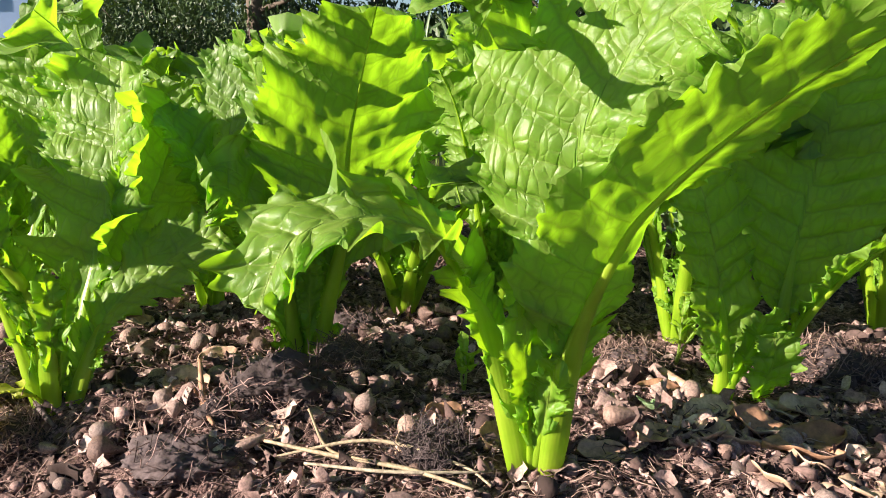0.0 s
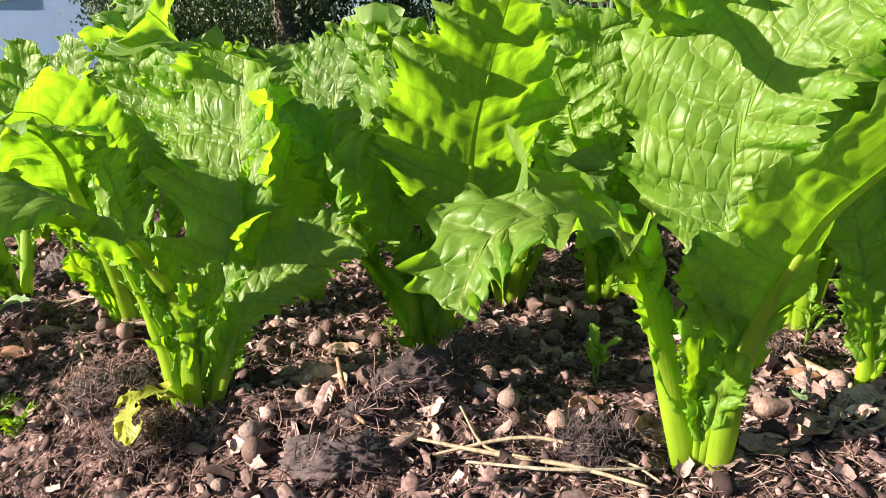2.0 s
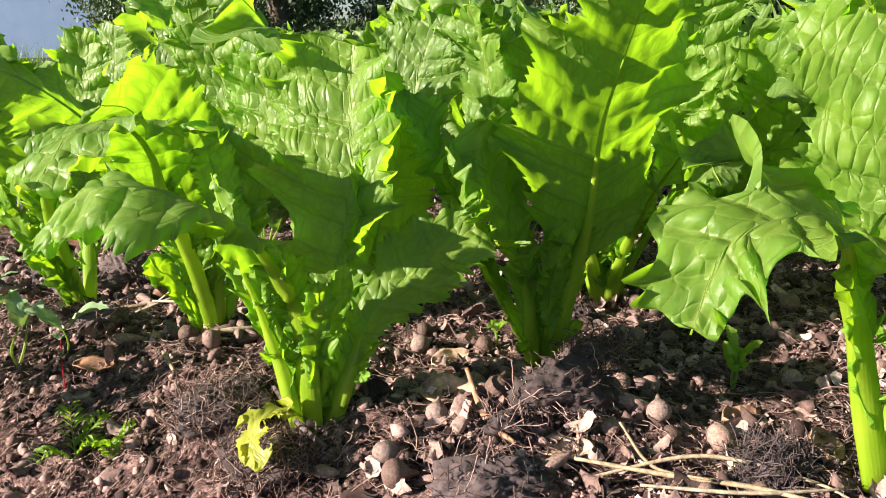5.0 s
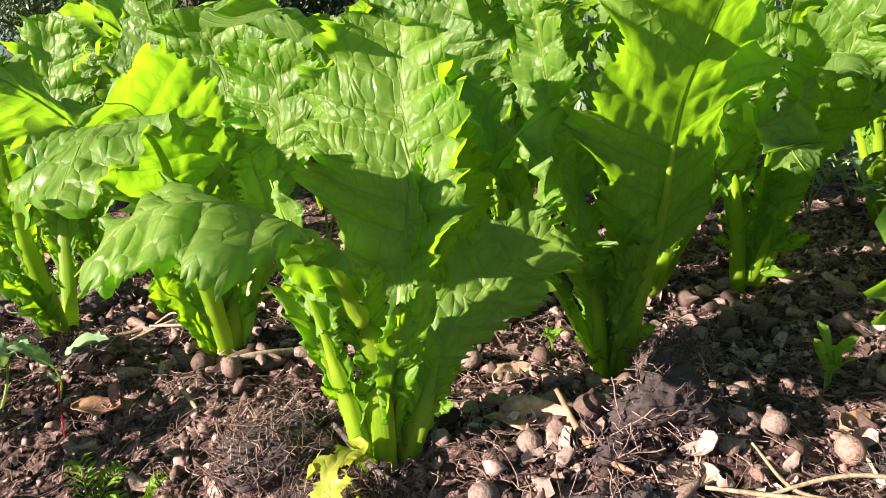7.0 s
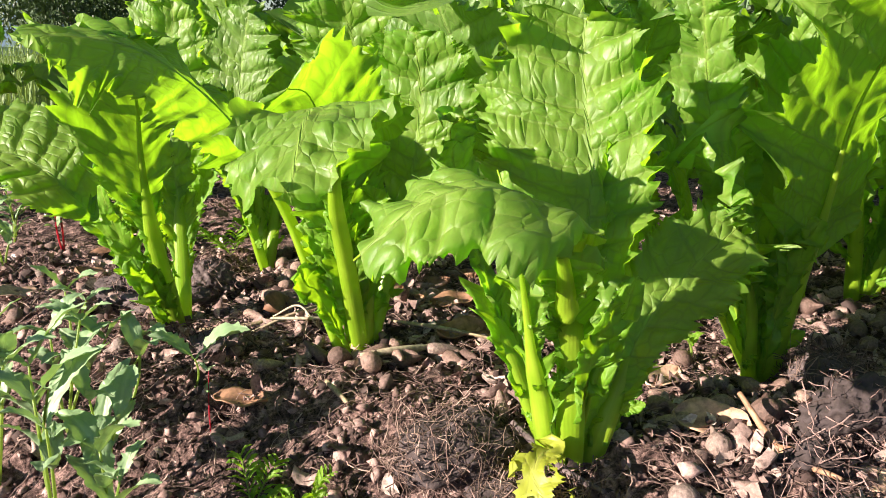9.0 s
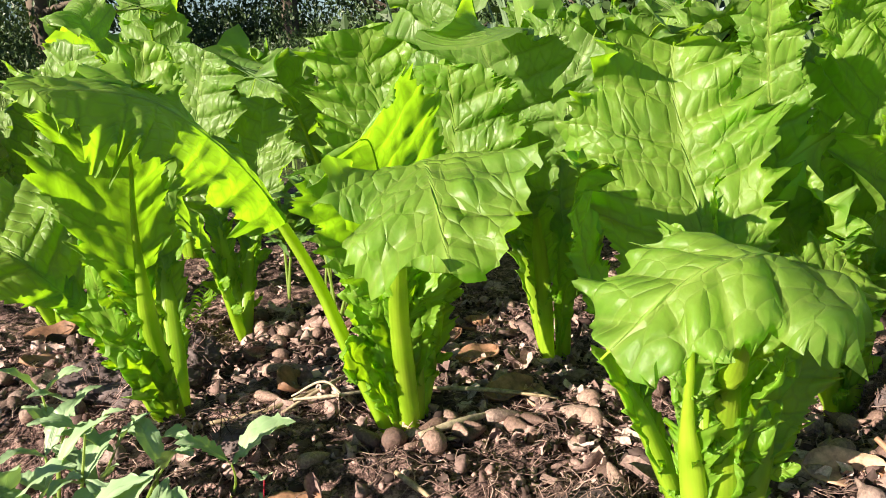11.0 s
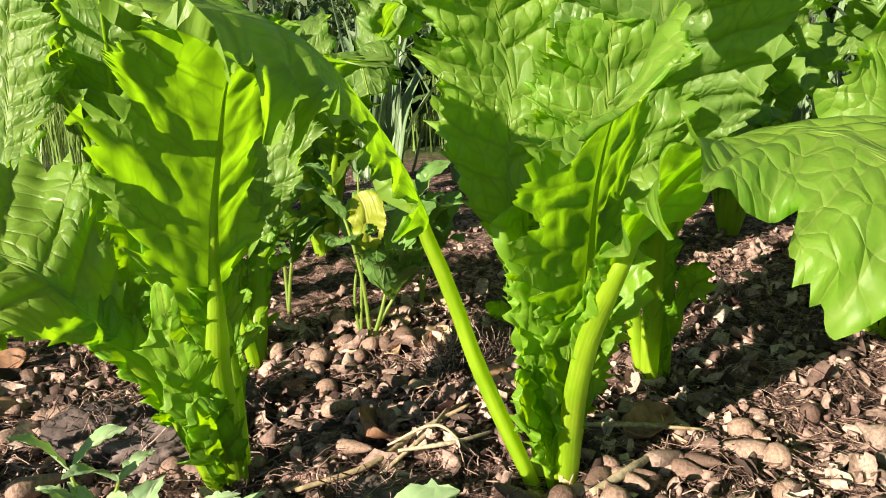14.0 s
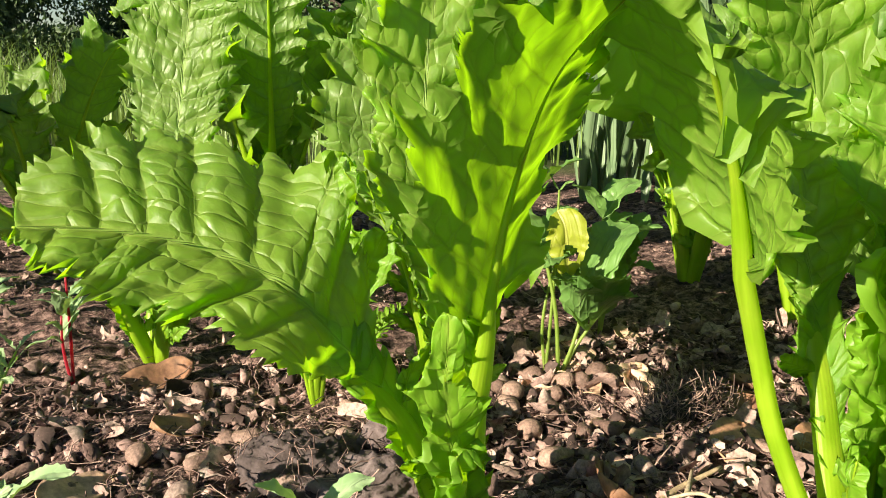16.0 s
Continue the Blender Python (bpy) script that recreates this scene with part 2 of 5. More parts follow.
def mesh_from(name, verts, faces, material, uvs=None, ribs=None, smooth=True):
    me = bpy.data.meshes.new(name)
    if isinstance(faces, np.ndarray):
        nf, k = faces.shape
        me.vertices.add(len(verts))
        me.vertices.foreach_set("co", np.asarray(verts, np.float32).ravel())
        me.loops.add(nf * k)
        me.loops.foreach_set("vertex_index", faces.astype(np.int32).ravel())
        me.polygons.add(nf)
        me.polygons.foreach_set("loop_start", np.arange(0, nf * k, k, dtype=np.int32))
        me.update(calc_edges=True)
    else:
        me.from_pydata([tuple(v) for v in verts], [], [tuple(f) for f in faces])
    me.polygons.foreach_set("use_smooth", np.full(len(me.polygons), smooth))
    if uvs is not None:
        idx = np.empty(len(me.loops), dtype=np.int32)
        me.loops.foreach_get("vertex_index", idx)
        me.uv_layers.new(name="UVMap").data.foreach_set("uv", np.asarray(uvs, np.float32)[idx].ravel())
    if ribs is not None:
        me.attributes.new("rib", "FLOAT", "POINT").data.foreach_set("value", np.asarray(ribs, np.float32))
    me.materials.append(material)
    me.update()
    return me


def part(name, me, parent, label=""):
    ob = new(name, me)
    ob.parent = parent
    return tagged(ob, label) if label else ob


def thing(name, at, label, category, group="", kind=""):
    e = new(name)
    e.location = at
    return tagged(e, label, category, group, kind)


gx, gy = steps(-1.30, 0.75, 0.0054, 160.0), steps(0.38, 1.55, 0.0054, 160.0)
GX, GY = np.meshgrid(gx, gy)
GZ = earth(GX, GY)
nx, ny = len(gx), len(gy)
ii = np.arange(nx * ny).reshape(ny, nx)
quads = np.stack([ii[:-1, :-1], ii[:-1, 1:], ii[1:, 1:], ii[1:, :-1]], -1).reshape(-1, 4)
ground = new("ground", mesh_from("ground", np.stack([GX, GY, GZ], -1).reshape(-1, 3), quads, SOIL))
tagged(ground, "dark brown crumbly garden soil mixed with rotted mulch", "soil", kind="structure")


def h(x, y):
    return float(earth(x, y))


# ---- leaves ----
def curve(points, n):
    """n places evenly along a smooth line through the points."""
    p = np.array(points, float)
    p = np.vstack([2 * p[0] - p[1], p, 2 * p[-1] - p[-2]])
    out = []
    for i in range(1, len(p) - 2):
        t = np.linspace(0, 1, 24, endpoint=False)[:, None]
        a, b, c, d = p[i - 1], p[i], p[i + 1], p[i + 2]
        out.append(0.5 * (2 * b + (c - a) * t + (2 * a - 5 * b + 4 * c - d) * t ** 2 + (3 * b - a - 3 * c + d) * t ** 3))
    out = np.vstack(out + [p[-2][None]])
    s = np.r_[0, np.cumsum(np.linalg.norm(np.diff(out, axis=0), axis=1))]
    q = np.linspace(0, s[-1], n)
    return np.stack([np.interp(q, s, out[:, k]) for k in range(3)], 1), s[-1]


def unit(a):
    return a / np.maximum(np.linalg.norm(a, axis=-1, keepdims=True), 1e-9)


def frames_along(c, hint):
    T = unit(np.gradient(c, axis=0))
    H = np.array(hint, float)
    H = H[None].repeat(len(c), 0) if H.ndim == 1 else np.stack([np.interp(np.linspace(0, 1, len(c)), np.linspace(0, 1, len(H)), H[:, k]) for k in range(3)], 1)
    N = unit(H - (H * T).sum(1, keepdims=True) * T)
    return T, N, np.cross(T, N)


def fnoise(n, count, rng):
    """n values of a smooth random line with that many waves."""
    k = max(4, int(count) + 3)
    x = np.linspace(0, k - 1, n)
    i = np.minimum(x.astype(int), k - 2)
    f = x - i
    f = f * f * (3 - 2 * f)
    t = rng.rand(k) * 2 - 1
    return t[i] * (1 - f) + t[i + 1] * f


def serrate(x, tip=0.62, sharp=1.2):
    """Forward-pointing teeth, 0 in the hollows and 1 at the points."""
    f = x % 1.0
    return np.where(f < tip, f / tip, (1 - f) / (1 - tip)) ** sharp


def blade(points, w, hint, s0=0.35, seed=0, cup=0.15, curl=0.0, ruffle=0.16, teeth=17, tooth=0.25, lobes=4.3, lobe=0.25, blister=0.0052,
          fat=(0.75, 0.42), sweep=0.35, res=(96, 34), twist=0.0, holes=0, waves=5.0, lr=(1.0, 1.0), crumple=0.0022):
    """A leaf blade on the upper part of its rib line: side veins that end in lobes, toothed and wavy at the rim, puckered between the veins."""
    rng = np.random.RandomState(seed)
    n, m = res
    c, length = curve(points, 240)
    k0 = int(s0 * 239)
    c, L = curve(c[k0::6], n)
    T, N, S = frames_along(c, hint)
    if twist:
        a = np.radians(twist) * np.linspace(0, 1, n)[:, None]
        N, S = N * np.cos(a) + S * np.sin(a), S * np.cos(a) - N * np.sin(a)
    u = np.linspace(0.0, 1.0, n)
    a, b = fat
    shape = np.maximum(u, 1e-4) ** a * np.maximum(1 - u, 0) ** b
    shape = shape / shape.max()
    v = np.linspace(-1, 1, m)
    teeth = min(teeth, L / 0.010)
    lanes = max(lobes, 1.0) if lobes < 3.5 else max(lobes, L / 0.025)
    verts, ribs, uvs = np.zeros((n, m, 3)), np.zeros((n, m)), np.zeros((n, m, 2))
    for side in (-1, 1):
        ph = rng.rand(3)
        phase = lanes * u ** 0.92 + (0.5 if side > 0 else 0.0) + 0.22 * fnoise(n, lanes, rng)
        run = u * teeth + ph[0] + 0.9 * fnoise(n, teeth * 0.4, rng)
        saw = serrate(run)
        saw2 = serrate(u * teeth * 2.3 + ph[1] + 0.7 * fnoise(n, teeth, rng))
        turn = np.pi * (phase * min(1.0, lobes / lanes) + 0.12)
        notch = 0.5 * (1 - np.abs(np.cos(turn)) ** 0.8) + 0.5 * np.abs(np.sin(turn))
        deep = np.clip(0.85 + 0.8 * fnoise(n, lobes, rng), 0.2, 1.7)
        jag = np.clip(0.8 + 0.9 * fnoise(n, teeth * 0.6, rng), 0.15, 1.8)
        bite = np.clip(0.052 * tooth * ((1 - saw) * jag + 0.65 * (1 - saw2)) / np.maximum(w * lr[side > 0] * shape, 0.004), 0, 0.62)
        cut = np.clip(1.15 * lobe * notch * deep + 0.25 * lobe * fnoise(n, 8, rng), -0.1, 0.75)
        rim1 = np.sin(2 * np.pi * (u * waves + ph[1] + 0.75 * fnoise(n, waves * 0.6, rng))) * (0.3 + 1.1 * np.abs(fnoise(n, waves * 0.8, rng)))
        rim2 = fnoise(n, waves * 3.6, rng)
        slow = fnoise(n, 2.5, rng)
        for j in range(m):
            if (v[j] < 0) != (side < 0) and abs(v[j]) > 1e-6:
                continue
            q = abs(v[j])
            k = np.clip((q - 0.30) / 0.70, 0, 1) ** 1.25
            wid = w * lr[side > 0] * shape * (1 - k * cut) * (1 - np.clip((q - 0.60) / 0.40, 0, 1) ** 1.2 * bite)
            off = q * wid
            hgt = cup * off + curl * q * q * w * shape + w * shape ** 0.5 * ruffle * (q ** 2.2 * rim1 + 1.0 * q ** 5 * rim2 + 0.5 * q ** 1.5 * slow)
            pil = np.abs(np.sin(np.pi * phase)) ** 0.8
            cr = (off / 0.019 + 3.7 * np.sin(np.floor(phase) * 12.9898 + side)) % 1.0
            pil2 = np.sin(np.pi * cr) ** 0.7
            hgt = hgt + blister * (pil * (0.6 + 0.4 * pil2) - 0.5) * np.clip(q * 5, 0, 1) * np.clip(shape * 1.6, 0, 1)
            hgt = hgt + crumple * np.clip(q * 4, 0, 1) * np.clip(shape * 1.6, 0, 1) * (vnoise(u * L * 55 + seed * 0.37, np.full(n, side * 9.0) + off * 55 + seed, seed % 5) + 0.5 * vnoise(u * L * 130 + seed, np.full(n, side * 7.0) + off * 130, (seed + 2) % 5))
            ahead = sweep * off + 0.12 * off * off / max(w, 1e-4)
            verts[:, j] = c + S * (side * off)[:, None] + T * ahead[:, None] + N * hgt[:, None]
            ribs[:, j] = 0.75 * np.exp(-(off / 0.0017) ** 2)
            uvs[:, j] = np.stack([phase * LANE, side * off + 0.5], 1)
    g = np.arange(n * m).reshape(n, m)
    f = np.stack([g[:-1, :-1], g[:-1, 1:], g[1:, 1:], g[1:, :-1]], -1).reshape(-1, 4)
    if holes:
        mid = verts.reshape(-1, 3)[f].mean(1)
        keep = np.ones(len(f), bool)
        for _ in range(holes):
            at = verts[int(rng.uniform(0.3, 0.85) * n), int(rng.uniform(0.15, 0.85) * m)]
            keep &= np.linalg.norm(mid - at, axis=1) > rng.uniform(0.0025, 0.007)
        f = f[keep]
    return verts.reshape(-1, 3), f, uvs.reshape(-1, 2), ribs.ravel()


def tube(points, radii, sides=8, hint=(0, 0, 1), flat=1.0, sink=0.0, n=40, groove=0.0, ribbed=0.0):
    """A tapered stalk along a line; flat widens it across, sink pushes it under the blade, groove hollows its upper side."""
    c, L = curve(points, n)
    T, N, S = frames_along(c, hint)
    r = np.interp(np.linspace(0, 1, n), np.linspace(0, 1, len(radii)), radii)
    sk = np.interp(np.linspace(0, 1, n), [0, 0.3, 0.45, 1], [0, 0, sink, sink])
    ang = np.linspace(0, 2 * np.pi, sides, endpoint=False)
    ca, sa = np.cos(ang), np.sin(ang)
    flute = 1 + ribbed * np.cos(5 * ang + 0.7)
    ca, sa = ca * flute, sa * flute
    up = np.where(sa > 0, sa * (1 - groove), sa)
    v = c[:, None] + S[:, None] * (ca * flat)[None, :, None] * r[:, None, None] + N[:, None] * (up[None, :, None] - sk[:, None, None]) * r[:, None, None]
    g = np.arange(n * sides).reshape(n, sides)
    f = np.stack([g[:-1], np.roll(g[:-1], -1, 1), np.roll(g[1:], -1, 1), g[1:]], -1).reshape(-1, 4).tolist()
    f += [list(g[0][::-1]), list(g[-1])]
    uv = np.stack([np.repeat(np.linspace(0, L, n)[:, None] * 6, sides, 1), np.repeat(np.linspace(0, 4, sides)[None], n, 0)], -1).reshape(-1, 2)
    return v.reshape(-1, 3), f, uv


def joined(pieces):
    vs, fs, us, rs, k = [], [], [], [], 0
    for p in pieces:
        vs.append(p[0])
        fs += [[i + k for i in q] for q in (p[1].tolist() if isinstance(p[1], np.ndarray) else p[1])]
        us.append(p[2])
        rs.append(p[3] if len(p) > 3 else np.zeros(len(p[0])))
        k += len(p[0])
    return np.vstack(vs), fs, np.vstack(us), np.concatenate(rs)


def stalk_radii(r, s0):
    """Full thickness up to the blade, then a rib that thins out to the tip."""
    s = np.linspace(0, 1, 15)
    return np.where(s < s0, r * (0.86 + 0.24 * np.minimum(1, s / s0 / 0.35) - 0.28 * s / s0), np.maximum(r * (0.82 - 0.3 * np.clip((s - s0) / 0.12, 0, 1)) * (1 - np.clip((s - s0) / (0.97 - s0), 0, 1)) ** 1.25, 0.0005))


def add_leaf(plant, base, spec, seed, blade_mat, fine=1.0):
    """One leaf of a plant: the blade, with its stalk and the small frilled lobes along the stalk as parts of it."""
    spec = dict(spec)
    pts = np.array([base] + [tuple(p) for p in spec.pop("sp")], float) - np.array(plant.location)
    r = spec.pop("r", 0.0076)
    frills = spec.pop("frills", 2)
    wing = spec.pop("wing", 0.020)
    fsize = spec.pop("fsize", 0.025)
    mat = spec.pop("mat", blade_mat)
    w, hint = spec.pop("w"), spec.pop("hint")
    s0 = spec.get("s0", 0.35)
    res = (int(spec.pop("nu", 120) * fine), int(spec.pop("nv", 54) * fine))
    leaf = part("leaf", mesh_from("leaf", *blade_call(pts, w, hint, seed, res, spec, mat)), plant)
    v, f, uv = tube(pts, stalk_radii(r, s0), 16, hint, 1.2, 0.9, 40, 0.35, 0.012)
    part("leaf_stalk", mesh_from("leaf_stalk", v, f, STALK, uv), leaf, "pale yellow-green ribbed leaf stalk")
    if frills:
        rng = np.random.RandomState(seed + 500)
        c, L = curve(pts, 120)
        T, N, S = frames_along(c, hint)
        bits = []
        if wing:
            k0, k1 = int(119 * s0 * rng.uniform(0.12, 0.3)), int(119 * min(s0 + 0.10, 0.7))
            if k1 - k0 > 8:
                tip = N[(k0 + k1) // 2] + 0.3 * S[k0] * rng.uniform(-1, 1)
                bits.append(blade(c[k0:k1:5], wing + r, tip, 0.0, seed * 7 + 3, 0.15, 0, 0.16, 9, 0.22, max(3.6, (k1 - k0) / 119 * L / 0.022), 0.60, 0.0008, (0.45, 0.05), 0.85, (56, 14), lr=(rng.uniform(0.75, 1.15), rng.uniform(0.75, 1.15)), waves=3.0))
        for i in range(frills):
            side = 1 if rng.rand() < 0.5 else -1
            k = int(119 * np.clip(s0 * (0.3 + 0.75 * (i + rng.rand() * 0.8) / frills), 0.02, 0.9))
            ln = fsize * rng.uniform(0.8, 1.5)
            d = S[k] * side * 0.8 + T[k] * rng.uniform(0.3, 0.9) + N[k] * rng.uniform(0.0, 0.8)
            p0 = c[k] + S[k] * side * r * 0.6
            sp = [p0, p0 + d * ln * 0.5, p0 + d * ln + N[k] * rng.uniform(-0.3, 0.4) * ln]
            bits.append(blade(sp, ln * rng.uniform(0.32, 0.5), N[k] + 0.5 * T[k] * rng.uniform(-1, 1), 0.0, seed * 31 + i * 2, 0.2, 0, 0.30, 4, 0.40, 2.5, 0.45, 0.0006, (0.30, 0.75), 0.7, (20, 9), waves=3.0))
        if fine >= 1.0:
            for bit in bits:
                part("stalk_frill", mesh_from("stalk_frill", *shuffle(bit, FRILL)), leaf)
        elif bits:
            tagged(part("stalk_frill", mesh_from("stalk_frill", *shuffle(joined(bits), FRILL)), leaf, "small crinkled lobes along the stalk"), kind="stuff")
    return leaf


def shuffle(j, material):
    v, f, uv, rb = j
    return v, f, material, uv, rb * 0.5


def blade_call(pts, w, hint, seed, res, spec, material):
    v, f, uv, rb = blade(pts, w, hint, seed=seed, res=res, **spec)
    return v, f, material, uv, rb


def mustard(base, leaves, label, seed, mat=None, fine=1.0):
    x, y = base
    b = (x, y, h(x, y) - 0.006)
    p = thing("mustard_plant", b, label, "leaf vegetable", "mustard plants in the bed")
    for i, spec in enumerate(leaves):
        off = spec.pop("off", (0, 0))
        add_leaf(p, (x + off[0], y + off[1], b[2]), spec, seed * 17 + i * 3 + 1, mat or LEAF, fine)
    return p


def curly(base, to, w, hint, **k):
    """A small crumpled young leaf."""
    b, t = np.array(base, float), np.array(to, float)
    d = dict(sp=[tuple(b + (t - b) * 0.3 + np.array((0, 0, 0.01))), tuple(b + (t - b) * 0.7), tuple(t)], w=w, hint=hint, s0=0.15, ruffle=0.20, tooth=0.24, lobe=0.24, teeth=8, waves=3.6,
             blister=0.0010, crumple=0.0062, r=0.0035, frills=0, nu=96, nv=32, mat=FRILL)
    d["w"] *= 1.0
    d.update(k)
    return d


# ---- the mustard plants ----
GREEN = "bright green leafy mustard plant with toothed puckered leaves, growing in soil"
mustard((0.079, 0.556), [
    dict(sp=[(0.1, 0.54, 0.098), (0.118, 0.502, 0.19), (0.136, 0.475, 0.232), (0.178, 0.44, 0.285), (0.225, 0.395, 0.33), (0.262, 0.36, 0.35)], w=0.072, hint=(-0.36, 0.75, 0.5), s0=0.22, fat=(0.34, 0.60), cup=0.12, r=0.0100, off=(0.012, -0.004), frills=2, blister=0.0012, lobe=0.2, lobes=5.0, ruffle=0.16, waves=4.0, lr=(0.5, 1.2), tooth=0.20),
    dict(sp=[(0.048, 0.556, 0.090), (0.028, 0.536, 0.150), (0.004, 0.506, 0.192), (-0.028, 0.478, 0.212), (-0.060, 0.462, 0.214), (-0.090, 0.450, 0.200), (-0.108, 0.438, 0.160)], w=0.054, hint=(-0.1, -0.55, 0.85), s0=0.44, tooth=0.16, lobe=0.85, ruffle=0.26, lobes=5.0, teeth=9, fat=(0.4, 0.4), r=0.0090, off=(-0.010, 0.0), sweep=0.5),
    dict(sp=[(0.099, 0.59, 0.094), (0.108, 0.62, 0.185), (0.11, 0.612, 0.257), (0.135, 0.6, 0.312), (0.172, 0.58, 0.356), (0.21, 0.54, 0.38)], w=0.100, hint=(-0.35, -0.75, 0.5), s0=0.33, cup=0.12, off=(0.0, 0.012), holes=2, frills=1, lr=(1.25, 0.75), fat=(0.5, 0.42), sweep=0.2, lobe=0.16),
    dict(sp=[(0.115, 0.61, 0.10), (0.11, 0.67, 0.23), (0.06, 0.685, 0.33), (0.012, 0.655, 0.378), (0.008, 0.612, 0.375), (0.040, 0.580, 0.322)], w=0.090, hint=(0.4, -0.2, 0.9), s0=0.5, off=(0.004, 0.012), frills=0),
    curly((0.07, 0.545, 0.05), (0.062, 0.520, 0.15), 0.030, (0.2, -0.9, 0.3)),
    curly((0.085, 0.545, 0.04), (0.086, 0.512, 0.11), 0.024, (-0.3, -0.9, 0.3)),
    curly((0.08, 0.55, 0.07), (0.060, 0.53, 0.19), 0.030, (0.3, -0.8, 0.3)),
], GREEN, 1)
mustard((-0.352, 0.668), [
    dict(sp=[(-0.335, 0.715, 0.1), (-0.322, 0.745, 0.185), (-0.322, 0.768, 0.24), (-0.322, 0.784, 0.282), (-0.318, 0.79, 0.31)], w=0.085, sweep=0.22, lobes=4, lobe=0.14, lr=(1.12, 0.78), hint=(-0.32, -0.8, 0.45), s0=0.24, cup=0.22, fat=(0.6, 0.35), tooth=0.24, off=(0.006, 0.012), frills=1, ruffle=0.27, blister=0.0046),
    dict(sp=[(-0.356, 0.66, 0.087), (-0.365, 0.64, 0.135), (-0.377, 0.61, 0.172), (-0.392, 0.58, 0.197), (-0.412, 0.548, 0.217), (-0.44, 0.535, 0.224), (-0.468, 0.535, 0.216), (-0.5, 0.54, 0.188)], w=0.052, hint=(-0.15, -0.42, 0.9), s0=0.36, cup=-0.15, curl=-0.25, fat=(0.55, 0.32), off=(0.0, -0.006), lobe=0.50, lobes=6.0, tooth=0.28, blister=0.0046, r=0.0088),
    dict(sp=[(-0.324, 0.67, 0.027), (-0.309, 0.675, 0.069), (-0.288, 0.69, 0.097), (-0.25, 0.71, 0.128), (-0.208, 0.73, 0.152)], w=0.046, hint=(-0.35, -0.85, 0.35), s0=0.26, fat=(0.6, 0.28), cup=0.12, tooth=0.18, lobe=0.10, off=(0.012, 0.0), blister=0.002),
    dict(sp=[(-0.381, 0.660, 0.080), (-0.394, 0.640, 0.140), (-0.403, 0.630, 0.184), (-0.412, 0.640, 0.215)], w=0.026, hint=(0.45, 0.55, 0.5), s0=0.34, off=(-0.012, 0.0), lobe=0.35),
    dict(sp=[(-0.37, 0.645, 0.018), (-0.388, 0.62, 0.018), (-0.385, 0.6, 0.008), (-0.372, 0.585, 0.004)], w=0.026, hint=(-0.5, -0.6, 0.6), s0=0.15, mat=YELLOW, r=0.004, frills=0, holes=5, nu=60, nv=24, blister=0.001),
    dict(sp=[(-0.325, 0.705, 0.06), (-0.300, 0.750, 0.14), (-0.282, 0.790, 0.21), (-0.272, 0.815, 0.265)], w=0.062, hint=(0.7, -0.35, 0.45), s0=0.32, fat=(0.5, 0.4), off=(0.010, 0.008), lobe=0.1, blister=0.002),
    dict(sp=[(-0.40, 0.70, 0.10), (-0.425, 0.71, 0.18), (-0.435, 0.70, 0.23), (-0.43, 0.67, 0.245)], w=0.028, hint=(0.3, -0.6, 0.7), s0=0.4, off=(-0.006, 0.01)),
    curly((-0.345, 0.66, 0.05), (-0.335, 0.635, 0.13), 0.020, (0.2, -0.9, 0.2)),
    curly((-0.335, 0.66, 0.06), (-0.315, 0.65, 0.14), 0.018, (-0.2, -0.9, 0.2)),
], GREEN, 2)
mustard((-0.140, 0.800), [
    dict(sp=[(-0.121, 0.8, 0.045), (-0.102, 0.797, 0.135), (-0.094, 0.782, 0.229), (-0.081, 0.763, 0.288), (-0.07, 0.745, 0.333), (-0.062, 0.73, 0.362)], w=0.104, hint=(-0.35, 0.73, 0.47), s0=0.30, fat=(0.36, 0.50), cup=0.14, off=(0.010, 0.0), blister=0.0020, lobe=0.10, lobes=5.0, tooth=0.18, ruffle=0.2, waves=4.0, frills=1, r=0.0088),
    dict(sp=[(-0.160, 0.790, 0.085), (-0.180, 0.775, 0.145), (-0.205, 0.755, 0.185), (-0.230, 0.735, 0.195)], w=0.056, hint=(0.3, -0.55, 0.75), s0=0.35, ruffle=0.42, tooth=0.3, off=(-0.010, -0.004)),
    dict(sp=[(-0.165, 0.83, 0.12), (-0.185, 0.845, 0.22), (-0.2, 0.84, 0.3), (-0.215, 0.82, 0.35)], w=0.045, hint=(-0.6, -0.6, 0.5), s0=0.28, lobe=0.35, tooth=0.3),
    dict(sp=[(-0.115, 0.84, 0.11), (-0.080, 0.865, 0.2), (-0.055, 0.868, 0.26), (-0.035, 0.86, 0.3)], w=0.085, hint=(-0.1, -0.9, 0.4), s0=0.3),
    dict(sp=[(-0.20, 0.80, 0.10), (-0.235, 0.80, 0.18), (-0.265, 0.79, 0.235), (-0.285, 0.78, 0.26)], w=0.05, hint=(0.4, -0.4, 0.8), s0=0.35),
    curly((-0.135, 0.79, 0.05), (-0.13, 0.765, 0.13), 0.020, (0.2, -0.9, 0.2)),
    curly((-0.14, 0.79, 0.09), (-0.125, 0.755, 0.15), 0.022, (0.2, -0.8, 0.4)),
], GREEN, 3)
